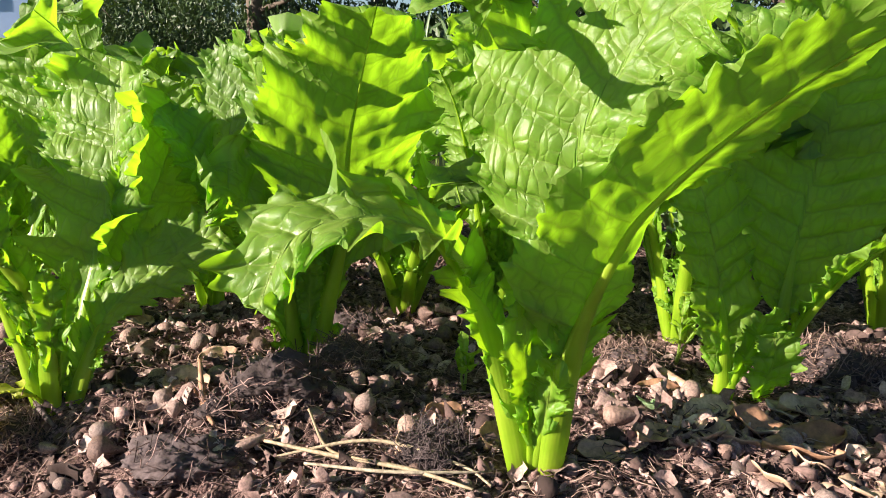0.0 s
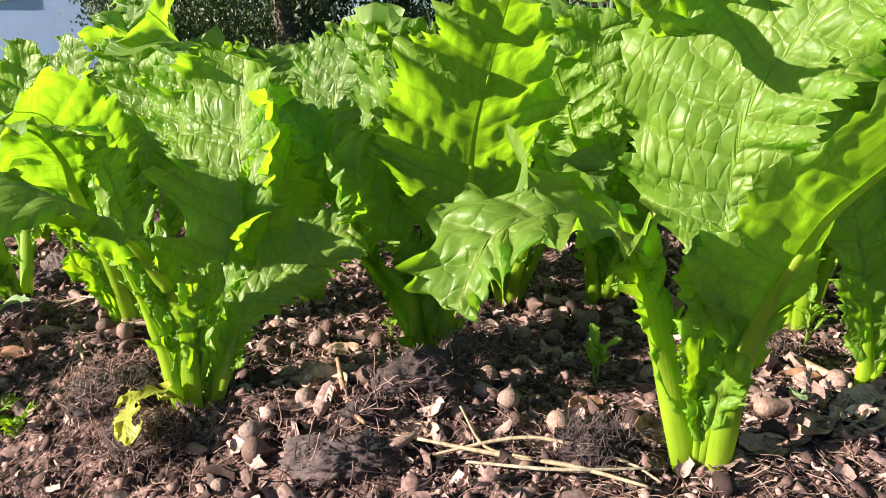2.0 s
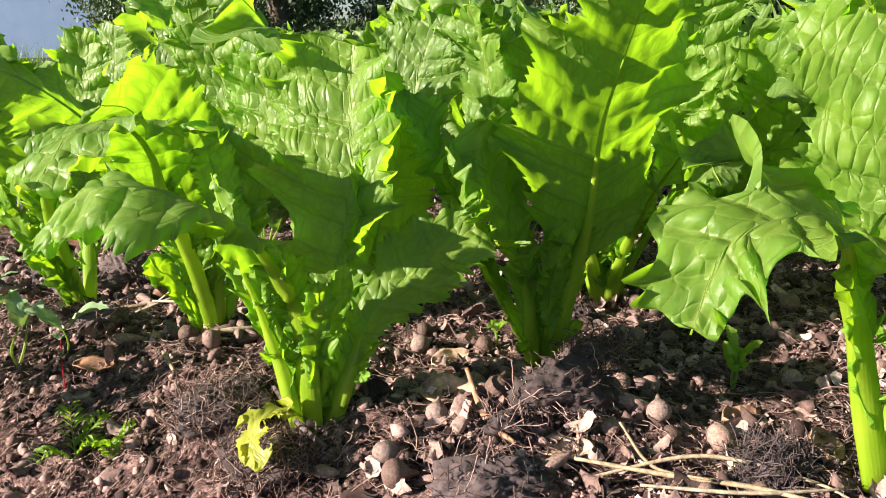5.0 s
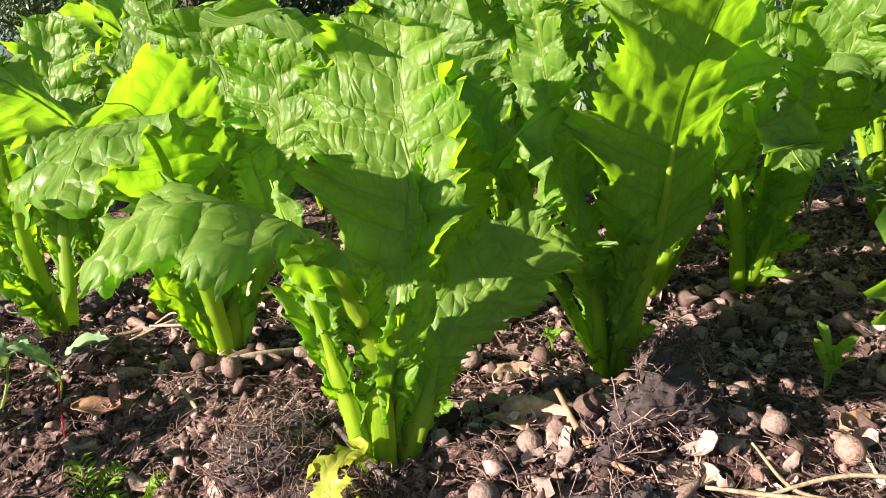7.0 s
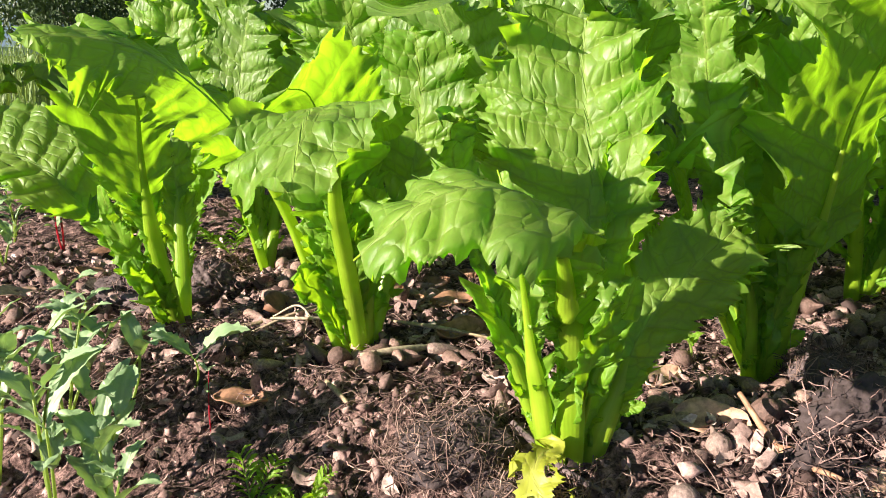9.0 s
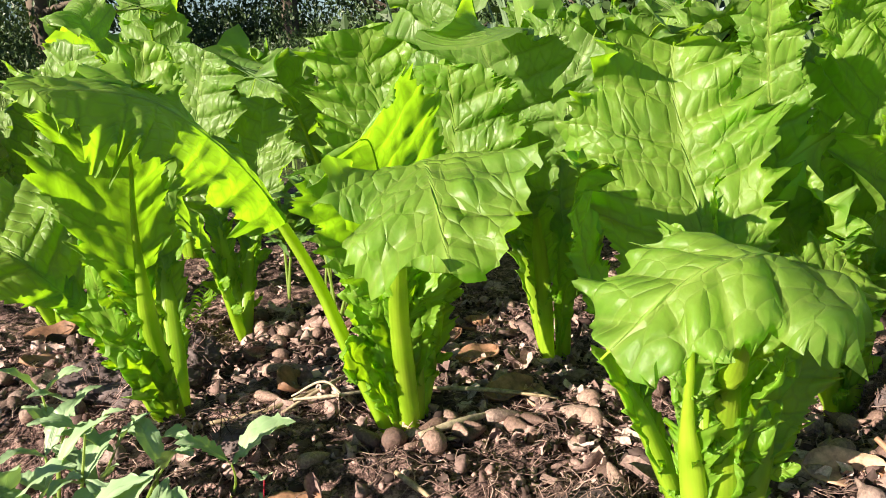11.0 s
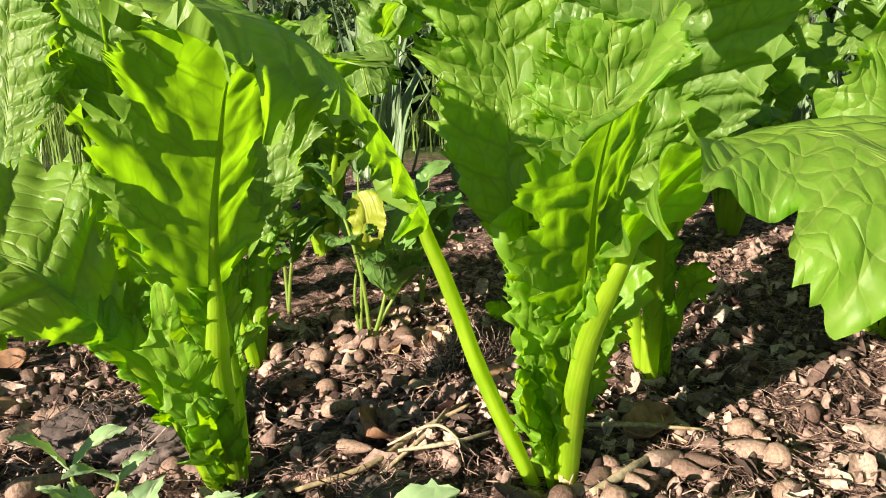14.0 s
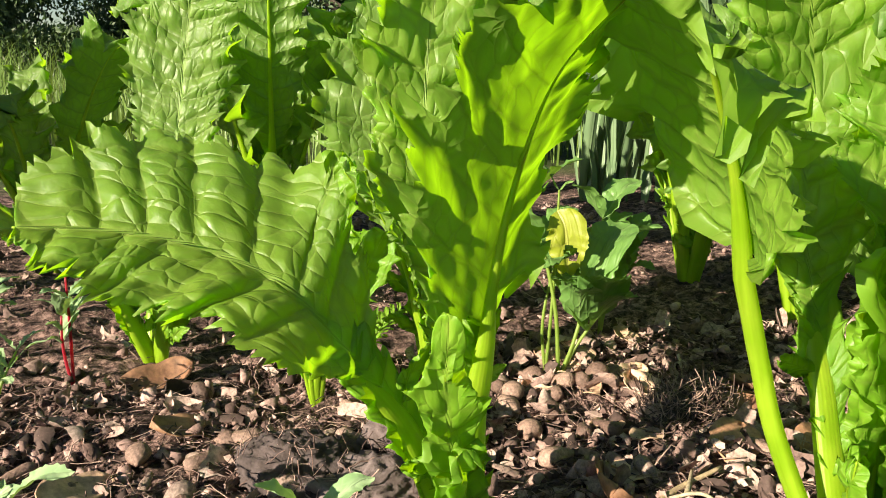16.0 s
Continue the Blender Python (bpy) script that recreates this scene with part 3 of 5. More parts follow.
mustard((-0.512, 0.888), [
    dict(sp=[(-0.556, 0.92, 0.083), (-0.581, 0.918, 0.158), (-0.605, 0.905, 0.205), (-0.639, 0.885, 0.251), (-0.682, 0.855, 0.287), (-0.731, 0.82, 0.297), (-0.752, 0.8, 0.291)], w=0.082, hint=(0.42, -0.30, 0.85), s0=0.47, cup=-0.25, curl=-0.10, off=(-0.010, 0.004), blister=0.0024, r=0.0068, fat=(0.28, 0.5), frills=0),
    dict(sp=[(-0.513, 0.868, 0.075), (-0.522, 0.825, 0.165), (-0.518, 0.795, 0.21), (-0.52, 0.745, 0.243), (-0.53, 0.680, 0.246), (-0.538, 0.616, 0.208)], w=0.068, fat=(0.55, 0.55), hint=(-0.15, 0.1, 1.0), s0=0.40, cup=-0.1, curl=-0.10, off=(0.008, 0.0), tooth=0.15, lobe=0.34, frills=1, ruffle=0.18, blister=0.0030, teeth=11),
    dict(sp=[(-0.505, 0.94, 0.1), (-0.504, 0.97, 0.194), (-0.498, 0.98, 0.256), (-0.508, 0.98, 0.305), (-0.515, 0.97, 0.335)], w=0.078, hint=(-0.2, -0.8, 0.5), s0=0.40, off=(0.0, 0.010)),
    dict(sp=[(-0.500, 0.885, 0.090), (-0.514, 0.860, 0.155), (-0.526, 0.838, 0.208), (-0.538, 0.808, 0.250), (-0.552, 0.772, 0.258)], w=0.074, hint=(-0.45, 0.7, 0.5), s0=0.34, off=(0.012, 0.004), fat=(0.55, 0.4), lobe=0.12, ruffle=0.09, waves=3.0, tooth=0.18, blister=0.0028),
    dict(sp=[(-0.470, 0.92, 0.09), (-0.448, 0.935, 0.17), (-0.440, 0.945, 0.24), (-0.445, 0.935, 0.300)], w=0.070, hint=(-0.3, -0.8, 0.5), s0=0.40, off=(0.012, 0.008)),
    curly((-0.52, 0.89, 0.08), (-0.528, 0.862, 0.205), 0.044, (0.1, -0.9, 0.2)),
    curly((-0.515, 0.88, 0.06), (-0.512, 0.858, 0.150), 0.036, (0.2, -0.9, 0.2)),
    curly((-0.535, 0.885, 0.03), (-0.560, 0.862, 0.090), 0.028, (0.5, -0.6, 0.5)),
    curly((-0.50, 0.89, 0.09), (-0.486, 0.856, 0.165), 0.034, (-0.4, -0.8, 0.3)),
    curly((-0.53, 0.90, 0.11), (-0.556, 0.866, 0.205), 0.040, (0.3, -0.8, 0.4)),
    curly((-0.50, 0.91, 0.14), (-0.515, 0.88, 0.225), 0.034, (0.0, -0.8, 0.5)),
], GREEN, 4)
mustard((-0.705, 0.992), [
    dict(sp=[(-0.716, 0.968, 0.101), (-0.715, 0.951, 0.181), (-0.709, 0.936, 0.234), (-0.705, 0.912, 0.27), (-0.693, 0.88, 0.3)], w=0.08, hint=(-0.4, 0.7, 0.5), s0=0.38, fat=(0.45, 0.45), cup=0.08, r=0.0080, lr=(0.55, 1.05), lobe=0.14, sweep=0.7, blister=0.0008, ruffle=0.1, waves=4.0),
    dict(sp=[(-0.745, 0.985, 0.07), (-0.8, 0.975, 0.15), (-0.824, 0.985, 0.17), (-0.864, 1.0, 0.184), (-0.902, 1.01, 0.189), (-0.933, 1.012, 0.191)], w=0.078, hint=(0.1, -0.6, 0.78), s0=0.42, cup=0.12, curl=0.0, off=(-0.010, 0.0), lr=(0.75, 1.05), fat=(0.45, 0.5), lobe=0.10, ruffle=0.06, waves=3.0, blister=0.0050),
    dict(sp=[(-0.725, 0.965, 0.050), (-0.742, 0.940, 0.110), (-0.748, 0.925, 0.160)], w=0.028, hint=(-0.2, -0.85, 0.4), s0=0.05, mat=FRILL, ruffle=0.18, tooth=0.30, lobe=0.72, lobes=3.8, teeth=10, sweep=0.6, fat=(0.3, 0.5), r=0.004, nu=72, nv=28, frills=0),
    dict(sp=[(-0.703, 1.03, 0.1), (-0.712, 1.065, 0.2), (-0.708, 1.08, 0.276), (-0.7, 1.08, 0.335)], w=0.055, hint=(0.0, -0.8, 0.5), s0=0.35, off=(0.004, 0.01)),
    curly((-0.715, 0.97, 0.03), (-0.735, 0.94, 0.08), 0.022, (0.2, -0.9, 0.2)),
], GREEN, 5)
mustard((0.285, 0.712), [
    dict(sp=[(0.280, 0.715, 0.07), (0.260, 0.718, 0.159), (0.238, 0.715, 0.225), (0.21, 0.70, 0.27)], w=0.050, hint=(0.2, -0.9, 0.3), s0=0.12, fat=(0.3, 0.4), r=0.009, frills=0, lobe=0.15),
    dict(sp=[(0.29, 0.69, 0.04), (0.30, 0.67, 0.09), (0.30, 0.655, 0.11)], w=0.022, hint=(0, -0.9, 0.3), s0=0.2, r=0.005, frills=0),
], GREEN, 6)
mustard((0.325, 0.722), [
    dict(sp=[(0.335, 0.722, 0.06), (0.354, 0.740, 0.180), (0.369, 0.742, 0.268), (0.380, 0.725, 0.345), (0.40, 0.69, 0.39)], w=0.112, hint=(-0.1, -0.85, 0.4), s0=0.22, cup=0.1, frills=1, wing=0.012, fat=(0.45, 0.42), lobe=0.14, holes=2),
    dict(sp=[(0.345, 0.70, 0.08), (0.37, 0.66, 0.15), (0.41, 0.63, 0.19), (0.46, 0.60, 0.20)], w=0.055, hint=(-0.4, 0.5, 0.7), s0=0.3),
    dict(sp=[(0.315, 0.69, 0.025), (0.312, 0.67, 0.055), (0.305, 0.66, 0.085)], w=0.034, hint=(0, -0.9, 0.3), s0=0.1, r=0.004, frills=0),
], GREEN, 7)

mustard((0.078, 0.985), [
    dict(sp=[(0.120, 0.980, 0.10), (0.146, 0.968, 0.20), (0.152, 0.945, 0.27), (0.168, 0.910, 0.325)], w=0.078, hint=(-0.4, -0.8, 0.4), s0=0.40, off=(0.010, 0.0)),
    dict(sp=[(0.055, 0.975, 0.10), (0.035, 0.965, 0.20), (0.015, 0.95, 0.27), (-0.005, 0.93, 0.31)], w=0.062, hint=(0.3, 0.6, 0.7), s0=0.30, off=(-0.010, 0.0)),
    dict(sp=[(0.075, 1.01, 0.12), (0.072, 1.03, 0.23), (0.068, 1.035, 0.32), (0.066, 1.02, 0.37)], w=0.075, hint=(-0.1, -0.9, 0.4), s0=0.32, off=(0.0, 0.01)),
    dict(sp=[(0.095, 0.965, 0.08), (0.105, 0.95, 0.15), (0.11, 0.93, 0.20)], w=0.032, hint=(0.0, -0.8, 0.5), s0=0.3, r=0.006),
    curly((0.08, 0.98, 0.06), (0.075, 0.955, 0.15), 0.024, (0.1, -0.9, 0.3)),
    curly((0.085, 0.98, 0.10), (0.095, 0.955, 0.19), 0.024, (0.1, -0.9, 0.3)),
], "green mustard plant with a fan of upright stalks", 11)
mustard((-0.880, 1.375), [
    dict(sp=[(-0.862, 1.425, 0.12), (-0.845, 1.468, 0.22), (-0.835, 1.475, 0.29), (-0.825, 1.465, 0.355)], w=0.072, hint=(-0.35, -0.85, 0.4), s0=0.36, cup=0.12, lobe=0.15),
    dict(sp=[(-0.92, 1.37, 0.07), (-0.965, 1.36, 0.115), (-1.01, 1.34, 0.13)], w=0.04, hint=(0.2, -0.5, 0.8), s0=0.35),
    dict(sp=[(-0.86, 1.35, 0.08), (-0.835, 1.33, 0.15), (-0.82, 1.31, 0.19)], w=0.045, hint=(-0.3, -0.6, 0.7), s0=0.3),
    dict(sp=[(-0.88, 1.44, 0.08), (-0.885, 1.5, 0.13), (-0.89, 1.54, 0.16)], w=0.04, hint=(0.2, -0.8, 0.5), s0=0.35),
], "mustard plant with one broad upright lit leaf", 8, LEAF_FAR, 0.8)
mustard((-0.640, 1.235), [
    dict(sp=[(-0.655, 1.275, 0.10), (-0.672, 1.305, 0.20), (-0.665, 1.305, 0.27), (-0.65, 1.285, 0.33)], w=0.075, hint=(-0.3, -0.85, 0.4), s0=0.35),
    dict(sp=[(-0.62, 1.27, 0.10), (-0.60, 1.30, 0.19), (-0.585, 1.305, 0.27)], w=0.06, hint=(-0.2, -0.9, 0.4), s0=0.35),
    dict(sp=[(-0.665, 1.22, 0.08), (-0.70, 1.205, 0.15), (-0.735, 1.19, 0.19)], w=0.045, hint=(0.3, -0.3, 0.9), s0=0.35),
], "mustard plant half hidden behind other stalks", 9, LEAF_FAR, 0.8)
mustard((-0.312, 1.020), [
    dict(sp=[(-0.335, 1.005, 0.10), (-0.368, 0.970, 0.20), (-0.405, 0.930, 0.28), (-0.430, 0.900, 0.335), (-0.445, 0.870, 0.36)], w=0.096, hint=(-0.55, -0.55, 0.6), s0=0.40, cup=0.08, off=(-0.010, 0.0), lobe=0.14, holes=2),
    dict(sp=[(-0.300, 1.030, 0.10), (-0.290, 1.050, 0.20), (-0.270, 1.060, 0.28), (-0.250, 1.050, 0.33)], w=0.080, hint=(-0.2, -0.8, 0.5), s0=0.38, off=(0.010, 0.004)),
    dict(sp=[(-0.335, 1.050, 0.09), (-0.365, 1.080, 0.18), (-0.390, 1.100, 0.25), (-0.400, 1.095, 0.29)], w=0.066, hint=(0.0, -0.8, 0.5), s0=0.36, off=(-0.004, 0.010)),
    curly((-0.312, 1.01, 0.03), (-0.300, 0.985, 0.10), 0.022, (0.1, -0.9, 0.3)),
], "mustard plant with a pale broad sunlit leaf", 12, LEAF_FAR, 0.99)
mustard((-0.750, 1.235), [curly((-0.75, 1.235, 0.02), (-0.75 + dx, 1.22 + dy, z), w, (-dx * 4, -0.8, 0.4)) for dx, dy, z, w in ((-0.05, -0.02, 0.13, 0.030), (0.0, -0.03, 0.16, 0.034), (0.05, -0.02, 0.14, 0.030), (0.02, 0.03, 0.20, 0.036), (-0.03, 0.03, 0.19, 0.034), (-0.08, 0.0, 0.11, 0.026))],
        "young mustard plant with tightly curled frilled leaves", 10, FRILL, 0.99)


def random_mustard(base, height, count, seed, fine=0.6, spread=0.16, turn=0.0):
    """A whole plant of the same kind, its leaves standing round it."""
    rng = np.random.RandomState(seed)
    x, y = base
    leaves = []
    for i in range(count):
        a = turn + 2 * math.pi * (i + rng.uniform(-0.25, 0.25)) / count
        hh, out = 1.12 * height * rng.uniform(0.75, 1.05), spread * rng.uniform(0.6, 1.2)
        d = np.array((math.cos(a), math.sin(a)))
        sp = [(x + d[0] * out * k, y + d[1] * out * k, hh * z) for k, z in ((0.22, 0.28), (0.45, 0.58), (0.72, 0.84), (1.0, 1.0), (1.25, 0.98 - 0.2 * rng.rand()))]
        leaves.append(dict(sp=sp, w=height * rng.uniform(0.17, 0.25), hint=(-d[0] * 0.75, -d[1] * 0.75, 0.6), s0=0.30, ruffle=rng.uniform(0.28, 0.45), cup=rng.uniform(0.0, 0.25), off=tuple(d * 0.008), frills=3, lobe=rng.uniform(0.2, 0.4), tooth=0.28, twist=rng.uniform(-40, 40)))
    return mustard(base, leaves, "green mustard plant with upright toothed leaves in the row behind", seed, LEAF_FAR, fine)


for bx, by, hh, cnt, sd in ((-0.045, 0.985, 0.22, 4, 22), (0.29, 0.885, 0.30, 4, 24), (0.575, 0.95, 0.34, 5, 25),
                            (-0.16, 1.50, 0.34, 5, 28), (-0.15, 1.30, 0.31, 5, 29), (-0.45, 1.62, 0.34, 5, 30),
                            (-0.72, 1.70, 0.36, 5, 31), (-1.02, 1.80, 0.26, 5, 32), (-1.35, 1.62, 0.36, 5, 33), (0.18, 1.42, 0.36, 5, 34), (0.42, 1.25, 0.36, 5, 35), (-1.55, 1.95, 0.36, 5, 37)):
    random_mustard((bx, by), hh, cnt + 2, sd, turn=sd * 0.7)


# ---- litter on the soil ----
RNG = np.random.RandomState(7)


def scatter(n, near=0.7):
    """n places on the bed, denser along its front."""
    out = []
    while len(out) < n:
        if RNG.rand() < near:
            x, y = RNG.uniform(-1.15, 0.55), 0.47 + 0.85 * RNG.rand() ** 1.15
        else:
            x, y = RNG.uniform(-1.5, 0.9), RNG.uniform(0.45, 2.1)
        out.append((x, y))
    return np.array(out)


def turned(rng, flat=0.6):
    """A random turn, mostly lying flat."""
    return np.array(Euler((rng.normal(0, flat), rng.normal(0, flat), rng.uniform(0, 6.283))).to_matrix())


def chip(rng, size):
    """A curled scrap of husk or leaf."""
    n, m = 5, 4
    u, v = np.meshgrid(np.linspace(-1, 1, n), np.linspace(-1, 1, m), indexing="ij")
    edge = (1 - 0.55 * np.abs(u) ** rng.uniform(1.5, 4)) * (1 + 0.25 * rng.randn(n, m) * (np.abs(v) > 0.9))
    x, y = u * size, v * size * rng.uniform(0.35, 0.8) * edge
    z = size * (rng.uniform(-0.8, 0.8) * v * v + rng.uniform(-0.5, 0.6) * u * u + 0.06 * rng.randn(n, m))
    g = np.arange(n * m).reshape(n, m)
    f = np.stack([g[:-1, :-1], g[:-1, 1:], g[1:, 1:], g[1:, :-1]], -1).reshape(-1, 4)
    return np.stack([x, y, z], -1).reshape(-1, 3), f


ICO = bmesh.new()
bmesh.ops.create_icosphere(ICO, subdivisions=1, radius=1.0)
ICO_V = np.array([v.co[:] for v in ICO.verts])
ICO_F = np.array([[v.index for v in f.verts] for f in ICO.faces])
ICO.free()


def heap(name, makers, material, label, category, smooth=True):
    """Uncountable bits in one mesh."""
    vs, fs, k = [], [], 0
    for v, f in makers:
        vs.append(v)
        fs.append(np.asarray(f) + k)
        k += len(v)
    ob = new(name, mesh_from(name, np.vstack(vs), np.vstack(fs), material, smooth=smooth))
    return tagged(ob, label, category, kind="stuff")


def chips(n):
    for x, y in scatter(n):
        if x < -0.40 and y < 0.88 - 0.25 * (x + 0.4) and RNG.rand() < 0.62:
            continue
        if vnoise(np.array([x * 11.0]), np.array([y * 11.0]), 2)[0] < 0.0 and RNG.rand() < 0.72:
            continue
        s = RNG.choice((0.003, 0.005, 0.008, 0.012), p=(0.40, 0.33, 0.19, 0.08)) * RNG.uniform(0.7, 1.3)
        v, f = chip(RNG, s)
        v = v @ turned(RNG, 0.55).T
        yield v + (x, y, h(x, y) - v[:, 2].min() * 0.55 + RNG.uniform(0, 0.004)), f


def crumbs(n):
    for x, y in scatter(n):
        s = RNG.choice((0.0014, 0.0025, 0.0042, 0.0070), p=(0.42, 0.34, 0.18, 0.06)) * RNG.uniform(0.7, 1.3)
        v = ICO_V * (1 + 0.38 * RNG.randn(len(ICO_V), 1)) * RNG.uniform(0.6, 1.2, 3) * s
        yield v @ turned(RNG, 1.0).T + (x, y, h(x, y) + s * 0.3), ICO_F


def fibres(n):
    for x, y in scatter(n):
        ln, a, r = RNG.uniform(0.010, 0.045), RNG.uniform(0, 6.283), RNG.uniform(0.0002, 0.0007)
        t = np.linspace(-0.5, 0.5, 6)
        bend, lift = RNG.uniform(-0.5, 0.5), RNG.uniform(-0.2, 0.35)
        px, py = t * ln, bend * ln * t * t * 2 + 0.04 * ln * RNG.randn(6)
        gx_, gy_ = x + px * math.cos(a) - py * math.sin(a), y + px * math.sin(a) + py * math.cos(a)
        z = earth(gx_, gy_) + 0.003 + lift * ln * (0.25 - t * t) + RNG.uniform(0, 0.004)
        c = np.stack([gx_, gy_, z], 1)
        d = unit(np.gradient(c, axis=0))
        s = unit(np.cross(d, (0, 0, 1.0)))
        w = np.cross(s, d)
        v = np.concatenate([c[:, None] + r * (s[:, None] * math.cos(q) + w[:, None] * math.sin(q)) for q in (0.5, 2.6, 4.7)], 1)
        g = np.arange(18).reshape(6, 3)
        yield v.reshape(-1, 3), np.stack([g[:-1], np.roll(g[:-1], -1, 1), np.roll(g[1:], -1, 1), g[1:]], -1).reshape(-1, 4)


heap("husk_litter", chips(14500), CHIP, "tan and brown scraps of husk and dead leaf", "mulch")
heap("soil_crumbs", crumbs(24000), CRUMB, "dark crumbs of earth over the bed", "soil")
heap("root_fibres", fibres(12000), FIBRE, "fine dry roots and stems tangled on the soil", "mulch")


def turned_form(profile, sides=16, wob=0.07, seed=0):
    """A body of revolution along x, slightly lumpy."""
    rng = np.random.RandomState(seed)
    vs = []
    for i, (x, r) in enumerate(profile):
        a = np.linspace(0, 2 * np.pi, sides, endpoint=False)
        rr = r * (1 + wob * np.sin(a * 2 + seed) + 0.5 * wob * rng.randn(sides))
        vs.append(np.stack([np.full(sides, x), rr * np.cos(a), rr * np.sin(a)], 1))
    n = len(profile)
    g = np.arange(n * sides).reshape(n, sides)
    f = np.stack([g[:-1], np.roll(g[:-1], -1, 1), np.roll(g[1:], -1, 1), g[1:]], -1).reshape(-1, 4).tolist()
    return np.vstack(vs), f + [list(g[0][::-1]), list(g[-1])]


BULB_SHAPES = [
    [(-1.0, 0.10), (-0.93, 0.42), (-0.7, 0.75), (-0.3, 0.95), (0.1, 0.9), (0.5, 0.6), (0.8, 0.32), (1.15, 0.2), (1.5, 0.12)],
    [(-1.0, 0.12), (-0.9, 0.40), (-0.6, 0.72), (-0.1, 0.88), (0.4, 0.74), (0.75, 0.46), (1.0, 0.22), (1.3, 0.12)],
    [(-1.0, 0.25), (-0.9, 0.5), (-0.5, 0.62), (0.0, 0.6), (0.6, 0.5), (1.2, 0.38), (1.7, 0.22), (1.9, 0.1)],
    [(-0.8, 0.2), (-0.72, 0.6), (-0.35, 0.9), (0.1, 1.0), (0.5, 0.8), (0.72, 0.4), (0.95, 0.22), (1.25, 0.16)],
]
BULBS = [mesh_from("nut", *turned_form(p, seed=i), NUT) for i, p in enumerate(BULB_SHAPES)]


def place_bulb(x, y, r, kind, yaw, tip, sink=0.25):
    ob = new("bulb", BULBS[kind])
    ob.matrix_world = Matrix.Translation((x, y, h(x, y) + r * (0.85 - sink))) @ Euler((random.uniform(0, 6.28), max(-0.4, min(0.4, tip)), yaw)).to_matrix().to_4x4() @ Matrix.Diagonal((r, r, r, 1))
    return tagged(ob, "dry brown papery bulb lying in the litter", "bulb", "bulbs on the soil")


for i, (x, y, r, k, yaw, tip) in enumerate(((-0.213, 0.717, 0.0125, 1, 0.4, 0.2), (-0.268, 0.830, 0.0115, 3, 2.0, -0.4), (-0.111, 0.822, 0.0130, 1, 1.0, 0.1), (-0.062, 0.650, 0.0115, 0, 1.4, -1.0), (0.165, 0.636, 0.0150, 1, 0.2, 0.1),
                             (0.243, 0.684, 0.0120, 3, 1.2, 0.3), (-0.192, 0.690, 0.0130, 0, 1.1, -0.8), (-0.255, 0.700, 0.0115, 2, 2.6, 0.2), (-0.145, 0.715, 0.0125, 1, 0.5, 0.2), (-0.245, 0.655, 0.0115, 0, 1.5, -1.2),
                             (-0.285, 0.615, 0.0120, 1, 0.3, 0.2), (-0.275, 0.590, 0.0125, 3, 0.2, 0.1), (-0.392, 0.725, 0.0120, 1, 1.5, -0.9), (-0.385, 0.758, 0.0110, 3, 1.2, -0.7), (-0.545, 0.875, 0.0120, 2, 2.4, -0.5), (-0.525, 0.862, 0.0120, 1, 0.3, 0.2),
                             (-0.428, 0.882, 0.0130, 1, 0.1, 0.1), (-0.36, 0.864, 0.0140, 1, 2.0, 0.2), (-0.355, 0.845, 0.0120, 3, 2.5, 0.3), (-0.612, 1.060, 0.0130, 1, 0.4, 0.2), (-0.500, 1.190, 0.0140, 0, 2.2, 0.5), (-0.525, 1.175, 0.0120, 2, 1.4, 0.9),
                             (-0.54, 1.18, 0.0120, 2, 1.9, 0.9), (-0.50, 1.165, 0.0110, 2, 1.2, 1.0), (-0.56, 1.165, 0.0115, 2, 2.9, 0.4), (-0.800, 1.085, 0.0140, 3, 0.7, 0.3), (-0.835, 1.04, 0.0150, 1, 0.4, 0.1), (-0.735, 1.13, 0.0120, 2, 2.2, -0.6),
                             (-0.595, 0.86, 0.0115, 2, 0.6, 0.2), (-0.02, 0.62, 0.0120, 3, 0.8, 0.3), (0.30, 0.60, 0.0135, 1, 0.8, 0.2), (-0.33, 0.90, 0.012, 0, 1.0, 0.2), (0.04, 0.86, 0.013, 1, 0.6, 0.1), (0.10, 0.83, 0.012, 3, 2.2, 0.2))):
    place_bulb(x, y, r * 0.95, (0, 2, 2, 0)[k] if i % 5 else k, yaw, tip, 0.2)
for x, y in scatter(190, 0.85):
    if x < -0.40 and y < 0.88 and RNG.rand() < 0.8:
        continue
    place_bulb(x, y, RNG.uniform(0.005, 0.0105), RNG.choice((0, 0, 2, 2, 3, 1)), RNG.uniform(0, 6.28), RNG.normal(0, 0.4), RNG.uniform(0.2, 0.6))


